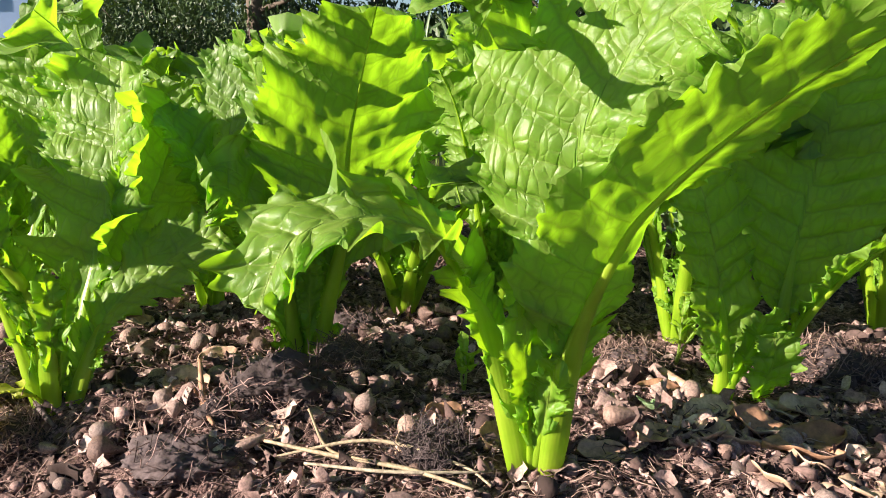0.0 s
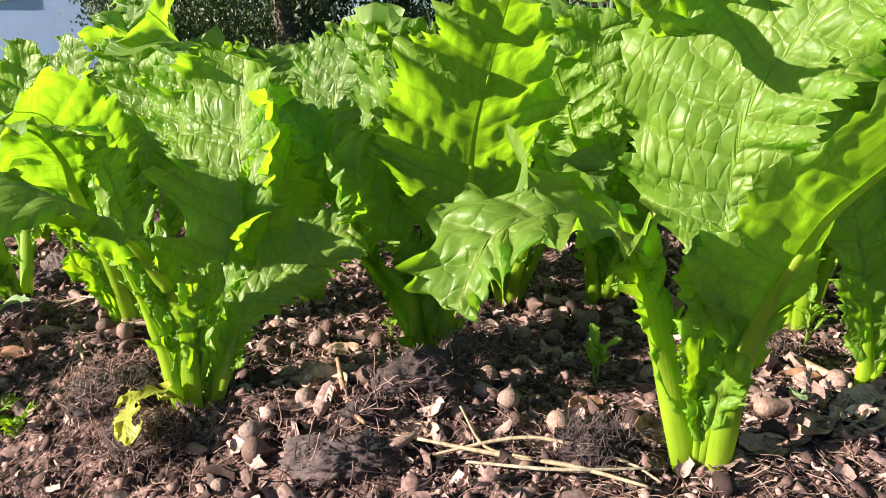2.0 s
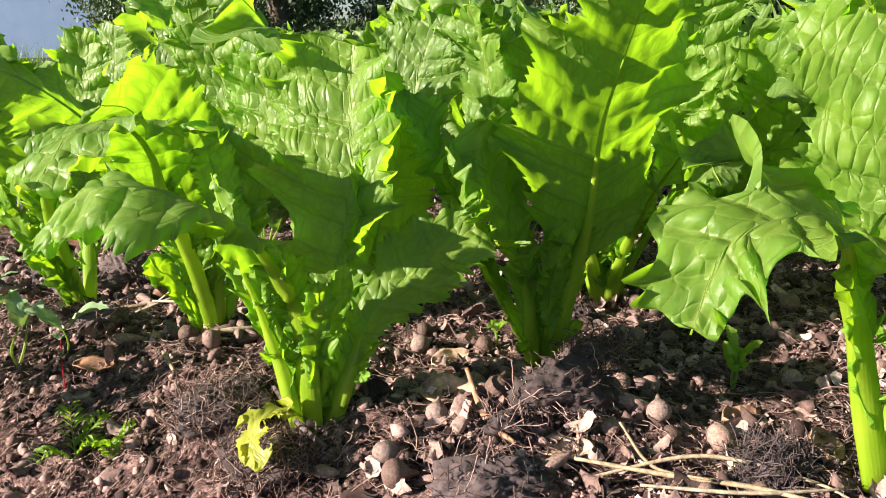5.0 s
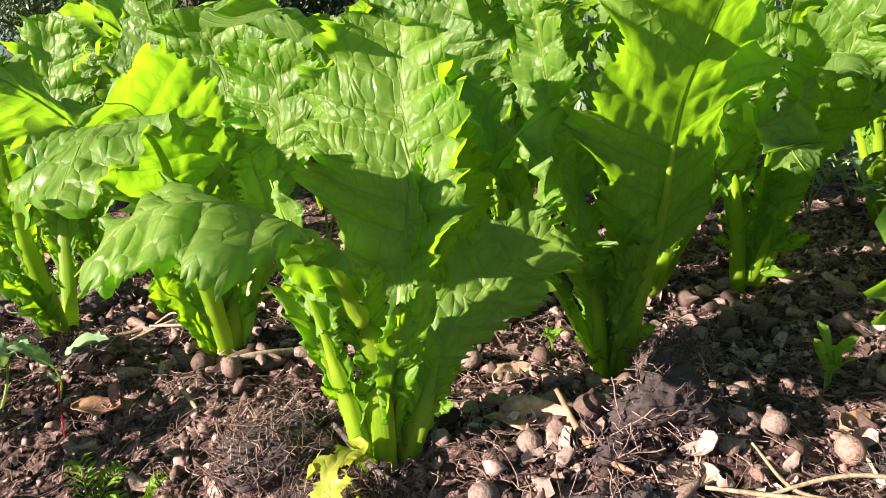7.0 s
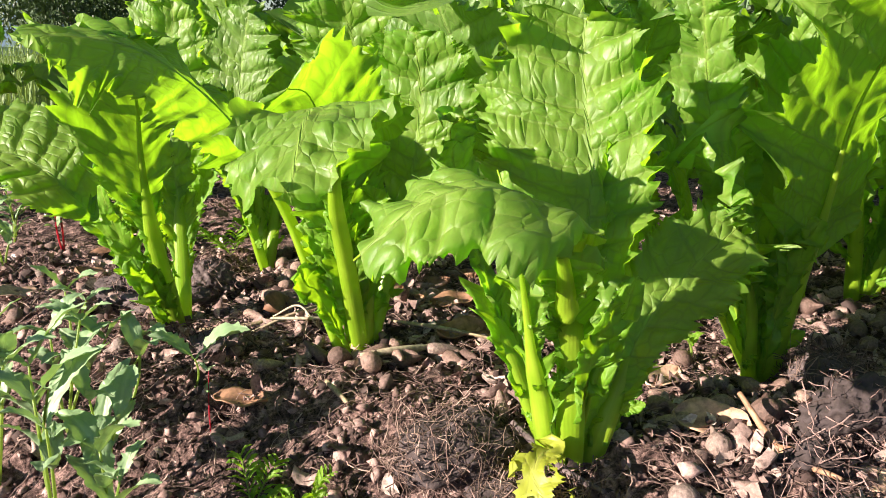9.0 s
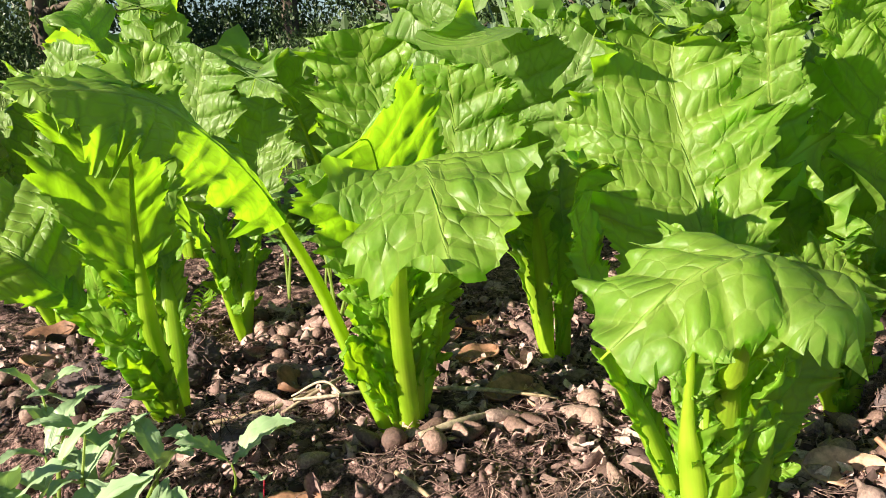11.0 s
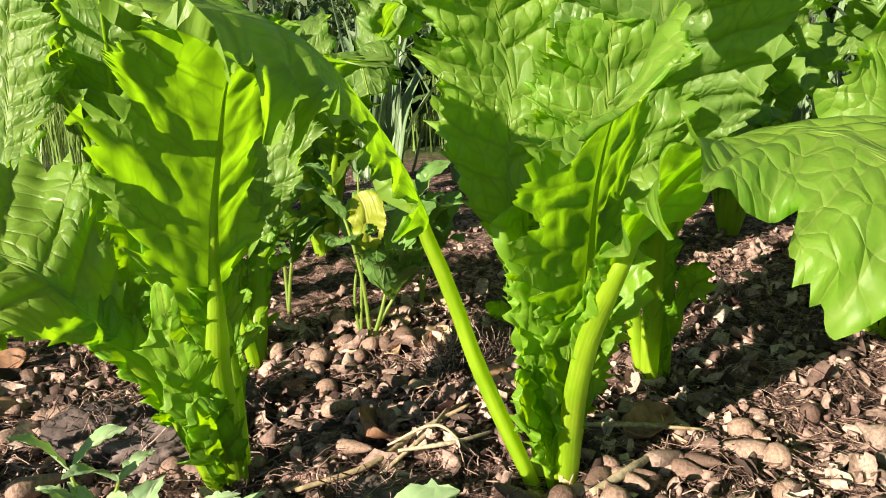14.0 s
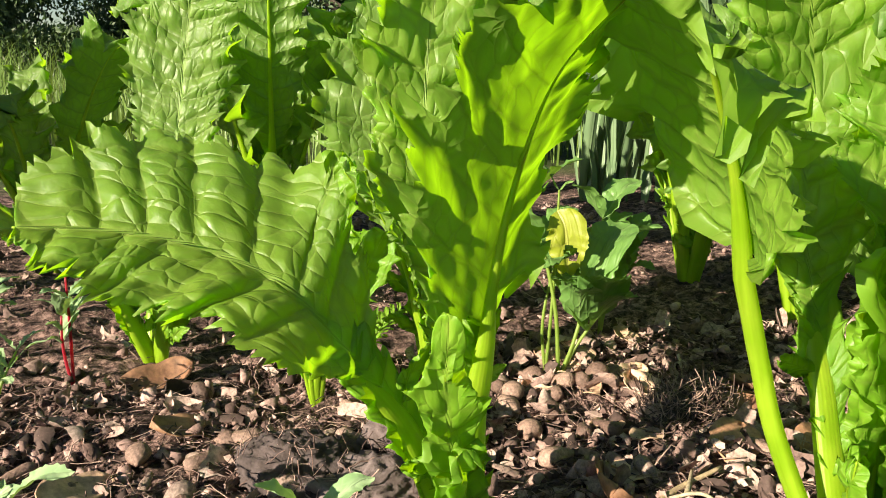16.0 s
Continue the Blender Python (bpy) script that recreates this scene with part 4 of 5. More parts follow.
def husk(x, y, size, yaw, tilt, long=1.8, seed=0, label="curled dry brown leaf scrap on the soil", mat=None):
    """A larger curled piece of dead leaf or papery skin, with thickness."""
    rng = np.random.RandomState(seed)
    n, m = 14, 9
    u, v = np.meshgrid(np.linspace(-1, 1, n), np.linspace(-1, 1, m), indexing="ij")
    wid = (1 - np.abs(u) ** 2.4) ** 0.6 * (1 + 0.12 * fnoise(n, 6, rng))[:, None] + 0.03
    X, Y = u * size * long, v * size * wid
    Z = size * (0.55 * v * v * rng.uniform(0.3, 1.2) + 0.25 * u * rng.uniform(-1, 1) + 0.1 * np.sin(u * 5 + rng.rand() * 6) + 0.05 * np.abs(v) ** 0.5)
    g = np.arange(n * m).reshape(n, m)
    f = np.stack([g[:-1, :-1], g[:-1, 1:], g[1:, 1:], g[1:, :-1]], -1).reshape(-1, 4)
    ob = new("dead_leaf", mesh_from("dead_leaf", np.stack([X, Y, Z], -1).reshape(-1, 3), f, mat or HUSK))
    md = ob.modifiers.new("thick", "SOLIDIFY")
    md.thickness = 0.0007
    ob.matrix_world = Matrix.Translation((x, y, h(x, y) + size * 0.22)) @ Euler((tilt, rng.normal(0, 0.15), yaw)).to_matrix().to_4x4()
    return tagged(ob, label, "dead leaf", "dead leaves on the soil")


for i, (x, y, s, yaw, tl) in enumerate(((-0.235, 0.690, 0.016, -0.5, 0.5), (-0.205, 0.655, 0.015, -0.9, -0.3), (-0.145, 0.612, 0.013, -0.15, 0.2), (-0.235, 0.790, 0.012, 0.5, 0.3), (-0.105, 0.855, 0.013, 0.9, 0.9), (0.245, 0.640, 0.015, 0.4, 0.3),
                                         (0.285, 0.615, 0.018, -0.5, 0.2), (0.32, 0.60, 0.017, 0.2, 0.2), (0.30, 0.575, 0.018, -0.2, -0.2), (0.345, 0.63, 0.016, 0.9, 0.3), (0.215, 0.70, 0.014, 0.3, 0.3), (0.05, 0.60, 0.013, 1.2, 0.4), (-0.612, 0.818, 0.014, -0.2, 0.1),
                                         (-0.595, 1.012, 0.018, 0.9, 0.5), (-0.43, 1.10, 0.020, 0.1, 0.1), (-0.40, 1.03, 0.016, 0.4, 0.2), (-0.40, 0.93, 0.015, 0.2, 0.3), (-0.375, 0.925, 0.013, 1.2, 0.4), (-0.48, 1.03, 0.017, 0.7, 0.2), (-0.88, 1.32, 0.020, 0.3, 0.3), (-0.50, 0.90, 0.014, 0.9, 0.8),
                                         (0.01, 0.66, 0.011, 0.3, 0.4), (-0.02, 0.59, 0.012, 1.0, 0.5), (0.14, 0.58, 0.013, 0.1, 0.3), (0.19, 0.60, 0.014, 0.6, 0.1), (-0.86, 1.20, 0.016, 0.3, 0.2), (-0.93, 1.12, 0.016, 0.8, 0.2))):
    husk(x, y, s, yaw, tl, seed=i)


PALEHUSK = litter_material("pale_dry_leaf", ((0.0, (0.46, 0.30, 0.20)), (0.5, (0.66, 0.47, 0.33)), (1.0, (0.80, 0.64, 0.50))), 0.6, False, 90.0)
LITTER = np.random.RandomState(23)
for i in range(26):
    x, y = LITTER.uniform(0.20, 0.44), LITTER.uniform(0.50, 0.68)
    husk(x, y, LITTER.uniform(0.008, 0.017), LITTER.uniform(0, 6.28), LITTER.normal(0, 0.3), LITTER.uniform(1.1, 1.7), 60 + i, "pale tan dry leaf scrap lying on the soil", PALEHUSK)
for i in range(22):
    x, y = LITTER.uniform(-0.62, -0.36), LITTER.uniform(1.00, 1.30)
    husk(x, y, LITTER.uniform(0.008, 0.016), LITTER.uniform(0, 6.28), LITTER.normal(0, 0.3), LITTER.uniform(1.1, 1.8), 100 + i, "pale tan dry leaf scrap lying on the soil", PALEHUSK if i % 3 else HUSK)
for x0, x1, y0, y1, n in ((-0.64, -0.38, 0.99, 1.28, 30), (-0.26, -0.04, 0.64, 0.78, 20), (-0.92, -0.72, 1.04, 1.22, 14), (-0.05, 0.20, 0.80, 0.98, 16), (-0.50, -0.40, 0.84, 0.90, 8)):
    for i in range(n):
        place_bulb(LITTER.uniform(x0, x1), LITTER.uniform(y0, y1), LITTER.uniform(0.0075, 0.0125), LITTER.choice((0, 2, 2, 1)), LITTER.uniform(0, 6.28), LITTER.normal(0, 0.25), LITTER.uniform(0.1, 0.45))


def straw(points, r, label, mat=None, name="straw", cat="straw"):
    z = [(px, py, h(px, py) + pz) for px, py, pz in points]
    v, f, uv = tube(z, (r * 0.7, r, r, r * 0.6), 7, (0, 0, 1), 1.0, 0, 26)
    return tagged(new(name, mesh_from(name, v, f, mat or STRAW, uv)), label, cat)


PALE = "long pale dry straw stem lying on the soil"
for pts, r in (([(-0.140, 0.590, 0.012), (-0.08, 0.565, 0.012), (-0.02, 0.545, 0.010), (0.03, 0.510, 0.012)], 0.0020), ([(-0.135, 0.575, 0.008), (-0.05, 0.575, 0.014), (0.02, 0.555, 0.010), (0.045, 0.53, 0.006)], 0.0016), ([(-0.105, 0.60, 0.03), (-0.085, 0.575, 0.012), (-0.05, 0.55, 0.010)], 0.0014),
               ([(-0.10, 0.55, 0.01), (-0.03, 0.535, 0.014), (0.04, 0.545, 0.006)], 0.0015), ([(-0.675, 0.952, 0.008), (-0.62, 0.957, 0.008), (-0.57, 0.985, 0.010), (-0.525, 0.99, 0.012)], 0.0024), ([(-0.62, 0.947, 0.008), (-0.575, 0.965, 0.014), (-0.54, 1.00, 0.012)], 0.0019), ([(-0.60, 0.955, 0.012), (-0.56, 0.945, 0.010), (-0.525, 0.955, 0.010)], 0.0017),
               ([(-0.475, 0.945, 0.012), (-0.42, 0.925, 0.014), (-0.36, 0.905, 0.008)], 0.0022), ([(-0.44, 0.945, 0.008), (-0.40, 0.915, 0.012), (-0.37, 0.90, 0.006)], 0.0015), ([(-0.505, 0.858, 0.006), (-0.47, 0.868, 0.010), (-0.43, 0.887, 0.010)], 0.0035), ([(-0.60, 0.975, 0.010), (-0.57, 0.955, 0.020), (-0.55, 0.94, 0.006)], 0.0012)):
    straw(pts, r, PALE)
straw([(0.225, 0.785, 0.02), (0.24, 0.73, 0.014), (0.252, 0.675, 0.008)], 0.0055, "thick grey-brown dead stem lying on the soil", HUSK, "stick", "stick")
straw([(-0.535, 0.812, 0.012), (-0.515, 0.785, 0.004)], 0.0026, "short pale broken twig on the soil", STRAW, "twig", "stick")
straw([(-0.39, 0.69, 0.018), (-0.36, 0.655, 0.012), (-0.335, 0.63, 0.010)], 0.0030, "dark brown bent twig beside the stalks", CLOD, "twig", "stick")
straw([(-0.42, 0.68, 0.018), (-0.40, 0.665, 0.016), (-0.385, 0.64, 0.012), (-0.355, 0.63, 0.006)], 0.0042, "curled grey dead stem on the soil", HUSK, "stick", "stick")
straw([(-0.22, 0.68, 0.03), (-0.205, 0.64, 0.01), (-0.185, 0.60, 0.012)], 0.0028, "thin brown twig leaning on litter", HUSK, "twig", "stick")


def lump(x, y, rx, ry, rz, yaw, label, name="earth_clod", seed=0, mat=None, hollow=None, cat="clod", fuzz=0):
    """A rough clod: a ball pushed in and out by noise at three scales."""
    bm = bmesh.new()
    bmesh.ops.create_icosphere(bm, subdivisions=5, radius=1.0)
    off = Vector((seed * 7.3, seed * 3.1, 1.7))
    for v in bm.verts:
        p = v.co.normalized()
        d = 1 + 0.28 * noise.noise(p * 1.6 + off) + 0.16 * noise.noise(p * 4.5 + off) + 0.13 * noise.noise(p * 10 + off) + 0.09 * noise.noise(p * 22 + off) + 0.05 * noise.noise(p * 45 + off)
        if hollow:
            d *= 1 - 0.55 * math.exp(-((p - Vector(hollow).normalized()).length / 0.5) ** 2)
        v.co = Vector((p.x * rx, p.y * ry, p.z * rz)) * d
    me = bpy.data.meshes.new(name)
    bm.to_mesh(me)
    bm.free()
    me.polygons.foreach_set("use_smooth", [True] * len(me.polygons))
    me.materials.append(CLOD)
    ob = new(name, me)
    ob.matrix_world = pose(x, y, h(x, y) + rz * 0.35, 0, 0, yaw)
    fuzz = fuzz or (900 if mat else 160)
    rng, vs, fs, k = np.random.RandomState(seed + 40), [], [], 0
    co = np.array([v.co[:] for v in me.vertices])
    for i in rng.randint(0, len(co), fuzz):
        p = co[i]
        out = unit(p / np.array((rx, ry, rz)))
        d = unit(np.cross(out, rng.normal(0, 1, 3)) + 0.35 * out * rng.rand())
        ln, r = rng.uniform(0.008, 0.028), rng.uniform(0.0002, 0.0006)
        c = p + out * 0.0006 + d * np.linspace(0, ln, 5)[:, None] + np.cumsum(rng.normal(0, ln * 0.05, (5, 3)), 0)
        s = unit(np.cross(d, out + 0.01))
        w = np.cross(s, d)
        vs.append(np.concatenate([c[:, None] + r * (s * math.cos(q) + w * math.sin(q)) for q in (0.5, 2.6, 4.7)], 1).reshape(-1, 3))
        g = np.arange(15).reshape(5, 3) + k
        fs.append(np.stack([g[:-1], np.roll(g[:-1], -1, 1), np.roll(g[1:], -1, 1), g[1:]], -1).reshape(-1, 4))
        k += 15
    tagged(part("fibre", mesh_from("fibre", np.vstack(vs), np.vstack(fs), mat if mat else CRUMB), ob), kind="stuff")
    return tagged(ob, label, cat)


lump(-0.138, 0.660, 0.042, 0.026, 0.029, 10, "dark grey fibrous clod of earth with a hollow", seed=1, hollow=(-0.3, -1, -0.3))
lump(-0.190, 0.628, 0.022, 0.013, 0.016, -10, "dark grey squared lump of peat", seed=2)
lump(-0.430, 0.690, 0.050, 0.036, 0.022, 20, "brown matted clump of dead fine roots", "root_clump", 3, ROOT, cat="root clump")
lump(-0.385, 0.635, 0.040, 0.030, 0.020, -20, "brown matted clump of dead fine roots", "root_clump", 4, ROOT, cat="root clump")
lump(-0.700, 1.120, 0.036, 0.030, 0.034, 0, "dark rounded clod of earth between stalks", seed=5)
lump(-0.640, 0.905, 0.030, 0.022, 0.014, 40, "dark crumbly clod of earth", seed=6)
lump(-0.735, 1.075, 0.050, 0.034, 0.024, 15, "dark crumbly clod of earth", seed=7)
lump(-0.790, 1.105, 0.040, 0.030, 0.024, -25, "dark crumbly clod of earth", seed=8)
lump(0.205, 0.775, 0.034, 0.026, 0.022, 0, "reddish brown matted clump of roots", "root_clump", 9, ROOT, cat="root clump")
lump(-0.095, 0.765, 0.028, 0.030, 0.026, 30, "grey brown clump of dead fibres", "root_clump", 10, ROOT, cat="root clump")
lump(0.000, 0.575, 0.026, 0.020, 0.018, 10, "dark purple-brown clump of fine roots", "root_clump", 11, CLOD, cat="root clump")
lump(-0.205, 0.575, 0.042, 0.026, 0.018, 5, "dark crumbly clod of earth", seed=12)
lump(-0.47, 1.10, 0.040, 0.028, 0.016, 25, "brown matted mound of dead stems", "root_clump", 13, ROOT, cat="root clump")
lump(0.43, 0.80, 0.05, 0.035, 0.022, 0, "brown matted mound of dead stems", "root_clump", 14, ROOT, cat="root clump")
lump(-0.10, 0.90, 0.03, 0.025, 0.022, 0, "reddish brown clod of earth", seed=15)


# ---- weeds ----
DARKWEED = leaf_material("dark_weed_leaf", (0.08, 0.18, 0.04), (0.15, 0.28, 0.07), (0.20, 0.32, 0.11), (0.28, 0.48, 0.04), share=0.3, net=120.0)
def simple_leaf(p0, p1, w, up, mat_, seed, bend=0.15, teeth=6, tooth=0.04):
    p0, p1 = np.array(p0, float), np.array(p1, float)
    d = p1 - p0
    mid = (p0 + p1) / 2 + np.array((0, 0, bend * np.linalg.norm(d)))
    return blade([p0, mid, p1], w, up, 0.0, seed, 0.25, 0, 0.08, teeth, tooth, 2.0, 0.02, 0.0004, (0.7, 0.8), 0.15, (22, 11))


def weed(base, stems, label, seed, leaf_mat=None, stalk_mat=None, name="weed", size=0.03, wide=0.27, pairs=3, group="weeds on the bed", r=0.0016):
    """A small broad-leaved weed: thin stems with leaves in pairs and a tuft on top."""
    rng = np.random.RandomState(seed)
    x, y = base
    b = np.array((x, y, h(x, y) - 0.003))
    w = thing(name, tuple(b), label, "weed", group)
    for i, top in enumerate(stems):
        t = np.array(top, float) - np.array((x, y, 0)) - np.array((0, 0, b[2]))
        c, L = curve([np.zeros(3), t * (0.35, 0.35, 0.5) + rng.normal(0, 0.003, 3), t], 20)
        v, f, uv = tube([c[0], c[7], c[13], c[19]], (r, r * 0.9, r * 0.6), 6, (1, 0.2, 0), 1.0, 0, 14)
        st = part("stem", mesh_from("stem", v, f, stalk_mat or WEEDSTALK, uv), w)
        for k in range(pairs):
            q = c[int(19 * (0.45 + 0.55 * (k + 1) / pairs))]
            a = rng.uniform(0, 6.28)
            for s in (0, math.pi):
                ln = size * rng.uniform(0.65, 1.2)
                d = np.array((math.cos(a + s), math.sin(a + s), rng.uniform(0.15, 1.1)))
                bl = simple_leaf(q, q + d * ln, ln * wide, (0, 0, 1.0), leaf_mat, rng.randint(9999))
                part("leaf", mesh_from("leaf", bl[0], bl[1], leaf_mat or WEED, bl[2], bl[3]), st)
    return w


GREY = "grey-green young broad-leaved weed on the soil"
weed((-0.80, 0.93), [(-0.805, 0.955, 0.045), (-0.78, 0.94, 0.040)], GREY, 1, size=0.034, pairs=2)
weed((-0.775, 0.845), [(-0.785, 0.86, 0.035), (-0.755, 0.855, 0.05), (-0.74, 0.87, 0.025)], GREY, 2, size=0.040, pairs=2)
weed((-0.72, 0.86), [(-0.715, 0.885, 0.02), (-0.705, 0.85, 0.015)], GREY, 3, size=0.038, pairs=1)
weed((-0.82, 0.80), [(-0.83, 0.82, 0.04), (-0.80, 0.80, 0.03), (-0.79, 0.78, 0.04)], "reddish green small weed in the litter", 4, size=0.040, pairs=2)
weed((-0.705, 0.745), [(-0.715, 0.75, 0.02), (-0.69, 0.735, 0.01)], GREY, 41, size=0.048, pairs=2, wide=0.24)
weed((-0.745, 0.725), [(-0.75, 0.735, 0.03), (-0.735, 0.715, 0.015)], "grey-green weed with pinkish shoot tips on soil", 42, size=0.046, pairs=2, wide=0.25)
weed((-0.69, 0.70), [(-0.695, 0.705, 0.00), (-0.68, 0.695, -0.02)], GREY, 43, size=0.046, pairs=2, wide=0.25)
weed((-0.77, 0.78), [(-0.775, 0.79, 0.035), (-0.76, 0.785, 0.015)], GREY, 44, size=0.044, pairs=2, wide=0.25)
weed((-0.86, 0.90), [(-0.87, 0.91, 0.05), (-0.85, 0.89, 0.03)], GREY, 5, size=0.03, pairs=2)
weed((-0.92, 0.83), [(-0.92, 0.84, 0.05), (-0.90, 0.82, 0.04)], GREY, 6, size=0.036, pairs=2)
weed((-0.97, 1.02), [(-0.98, 1.03, 0.06), (-0.95, 1.01, 0.05), (-0.965, 1.0, 0.04)], GREY, 7, size=0.032, pairs=2)
weed((-0.95, 1.33), [(-0.95, 1.335, 0.085), (-0.955, 1.33, 0.05)], "small weed with crimson stem and purple leaves", 8, stalk_mat=REDSTALK, size=0.030)
weed((-1.0, 1.25), [(-1.01, 1.25, 0.06), (-0.98, 1.26, 0.045)], GREY, 9, size=0.03)
weed((-1.05, 1.40), [(-1.06, 1.41, 0.09), (-1.02, 1.39, 0.06), (-1.04, 1.38, 0.05)], GREY, 10, size=0.035)
weed((-0.191, 0.845), [(-0.189, 0.845, 0.012)], "clover-like seedling with three bright green leaves", 11, FRILL, name="seedling", size=0.015, wide=0.5, pairs=2)
weed((0.030, 0.735), [(0.030, 0.733, 0.028), (0.036, 0.728, 0.014)], "bright green seedling with oval leaves", 12, FRILL, name="seedling", size=0.020, wide=0.38, pairs=2)
weed((0.19, 0.645), [(0.195, 0.645, 0.014)], "small dark green seedling in the litter", 13, name="seedling", size=0.020, wide=0.45, pairs=1)
weed((-0.660, 0.850), [(-0.655, 0.845, 0.012)], "broad grey-green weed leaf lying on soil", 14, name="seedling", size=0.048, wide=0.34, pairs=1, r=0.0012)
weed((-0.635, 0.795), [(-0.632, 0.795, 0.022)], "tiny seedling with red stem", 15, stalk_mat=REDSTALK, name="seedling", size=0.010, pairs=2, r=0.0007)
weed((0.27, 0.82), [(0.272, 0.815, 0.05), (0.285, 0.81, 0.035)], "yellow-green thin weed among mustard stalks", 16, FRILL, size=0.022)
weed((-0.525, 1.215), [(-0.548, 1.250, 0.150), (-0.500, 1.215, 0.075), (-0.485, 1.205, 0.060)], "tall green weed with broad drooping leaves", 17, DARKWEED, size=0.058, wide=0.40, pairs=3, r=0.0020)
weed((-0.575, 1.36), [(-0.575, 1.37, 0.13), (-0.56, 1.36, 0.09)], "dark green weed behind the mustard row", 18, DARKWEED, size=0.055, wide=0.38, pairs=4, r=0.002)
weed((-0.43, 1.30), [(-0.43, 1.31, 0.12), (-0.40, 1.30, 0.08)], "dark green weed behind the mustard row", 19, DARKWEED, size=0.055, wide=0.38, pairs=3, r=0.002)
for i, (x, y) in enumerate(((0.36, 1.15), (0.42, 1.32), (0.50, 1.42), (0.33, 1.30), (0.58, 1.22), (0.62, 1.40), (0.47, 1.55))):
    weed((x, y), [(x + 0.01, y, 0.12), (x - 0.03, y + 0.02, 0.09), (x + 0.03, y - 0.01, 0.07)], "light green leafy weed behind the bed", 30 + i, WEED, size=0.035, wide=0.35, pairs=4)
hole = weed((-0.530, 1.232), [(-0.528, 1.230, 0.165), (-0.522, 1.238, 0.10)], "thin weed with one yellow drooping leaf", 20, DARKWEED, size=0.020, pairs=2)
bl = blade([(0.002, -0.002, 0.160), (0.006, -0.012, 0.142), (0.010, -0.014, 0.092)], 0.021, (-0.4, -0.9, 0.2), 0.0, 5, 0.2, 0, 0.1, 4, 0.05, 1, 0.02, 0.0006, (0.4, 0.9), 0.1, (40, 21), holes=3)
part("leaf", mesh_from("leaf", bl[0], bl[1], YELLOW, bl[2], bl[3]), hole, "yellow leaf with eaten holes")


def ferny(base, fronds, label, seed):
    """A seedling with feathery leaves."""
    rng = np.random.RandomState(seed)
    b = (*base, h(*base) - 0.002)
    w = thing("seedling", b, label, "weed", "weeds on the bed")
    for d in fronds:
        d = np.array(d, float)
        c, L = curve([np.zeros(3), d * 0.55 + (0, 0, 0.010), d], 20)
        v, f, uv = tube([c[0], c[10], c[19]], (0.0009, 0.0006), 5, (1, 0.2, 0.1), 1, 0, 10)
        st = part("stem", mesh_from("stem", v, f, WEEDSTALK, uv), w)
        side = unit(np.cross(d, (0, 0, 1.0)))
        for k in range(4, 20, 2):
            for s in (-1, 1):
                ln = L * 0.26 * (1.15 - abs(k / 20 - 0.55))
                part("leaflet", mesh_from("leaflet", *shuffle(simple_leaf(c[k], c[k] + ln * (side * s + 0.6 * unit(d)), ln * 0.2, (0, 0, 1.0), FRILL, rng.randint(999)), FRILL)), st)
    return w


ferny((-0.590, 0.715), [(-0.01, 0.02, 0.045), (0.03, -0.01, 0.02), (-0.02, -0.03, 0.015), (0.02, 0.03, 0.03)], "feathery bright green seedling on bare soil", 1)
ferny((-0.545, 0.695), [(0.02, 0.01, 0.03), (-0.02, -0.01, 0.02), (0.01, -0.02, 0.025)], "feathery bright green seedling on bare soil", 2)
ferny((-0.70, 1.30), [(-0.05, -0.04, 0.05), (-0.02, -0.06, 0.04), (0.03, -0.04, 0.06), (0.05, 0.01, 0.05)], "feathery green weed leaves behind mustard stalks", 3)


# ---- what stands behind the bed ----
def strap_clump(base, n, length, label, seed, mat_, category="leek", width=0.012, name="leek"):
    """A clump of long strap leaves that rise and arch over, each one a part."""
    rng = np.random.RandomState(seed)
    b = (*base, h(*base) - 0.01)
    w = thing(name, b, label, category, label)
    for i in range(n):
        a, ln, lean = rng.uniform(0, 6.28), length * rng.uniform(0.6, 1.1), rng.uniform(0.15, 0.75)
        d = np.array((math.cos(a), math.sin(a), 0))
        o = rng.normal(0, 0.03, 3) * (1, 1, 0)
        sp = [o, o + d * ln * lean * 0.2 + (0, 0, ln * 0.4), o + d * ln * lean * 0.6 + (0, 0, ln * (0.80 - 0.2 * lean)), o + d * ln * lean + (0, 0, ln * (0.95 - 0.65 * lean))]
        q = blade(sp, width * rng.uniform(0.7, 1.2), -d + (0, 0, 0.6), 0.0, seed * 50 + i, 0.5, 0, 0.02, 1, 0.0, 1, 0.0, 0.0, (0.12, 0.5), 0.0, (20, 5))
        part("leaf", mesh_from("leaf", q[0], q[1], mat_, q[2], q[3] * 0.3), w)
    return w


LEEK = leaf_material("strap_leaf", (0.10, 0.17, 0.08), (0.17, 0.25, 0.13), (0.22, 0.30, 0.17), (0.22, 0.32, 0.10), share=0.2, net=30.0)
GRASS = leaf_material("grass_blade", (0.09, 0.17, 0.03), (0.17, 0.26, 0.05), (0.2, 0.3, 0.08), (0.3, 0.42, 0.05), share=0.3, net=30.0)
for i, (x, y) in enumerate(((0.05, 2.10), (0.22, 2.02), (0.40, 2.10), (0.60, 1.95), (0.80, 1.85), (0.95, 1.70), (-0.12, 2.25), (1.1, 1.95), (0.3, 2.35), (0.75, 2.2))):
    strap_clump((x, y), 22, 0.62, "clump of long grey-green strap leaves", 60 + i, LEEK, width=0.011)
v, f, uv = tube([(0.40, 1.16, 0.24), (0.44, 1.155, 0.305), (0.485, 1.15, 0.335), (0.507, 1.15, 0.335)], (0.005, 0.0055, 0.005, 0.004), 8, (0, -1, 0.3), 1, 0, 24)
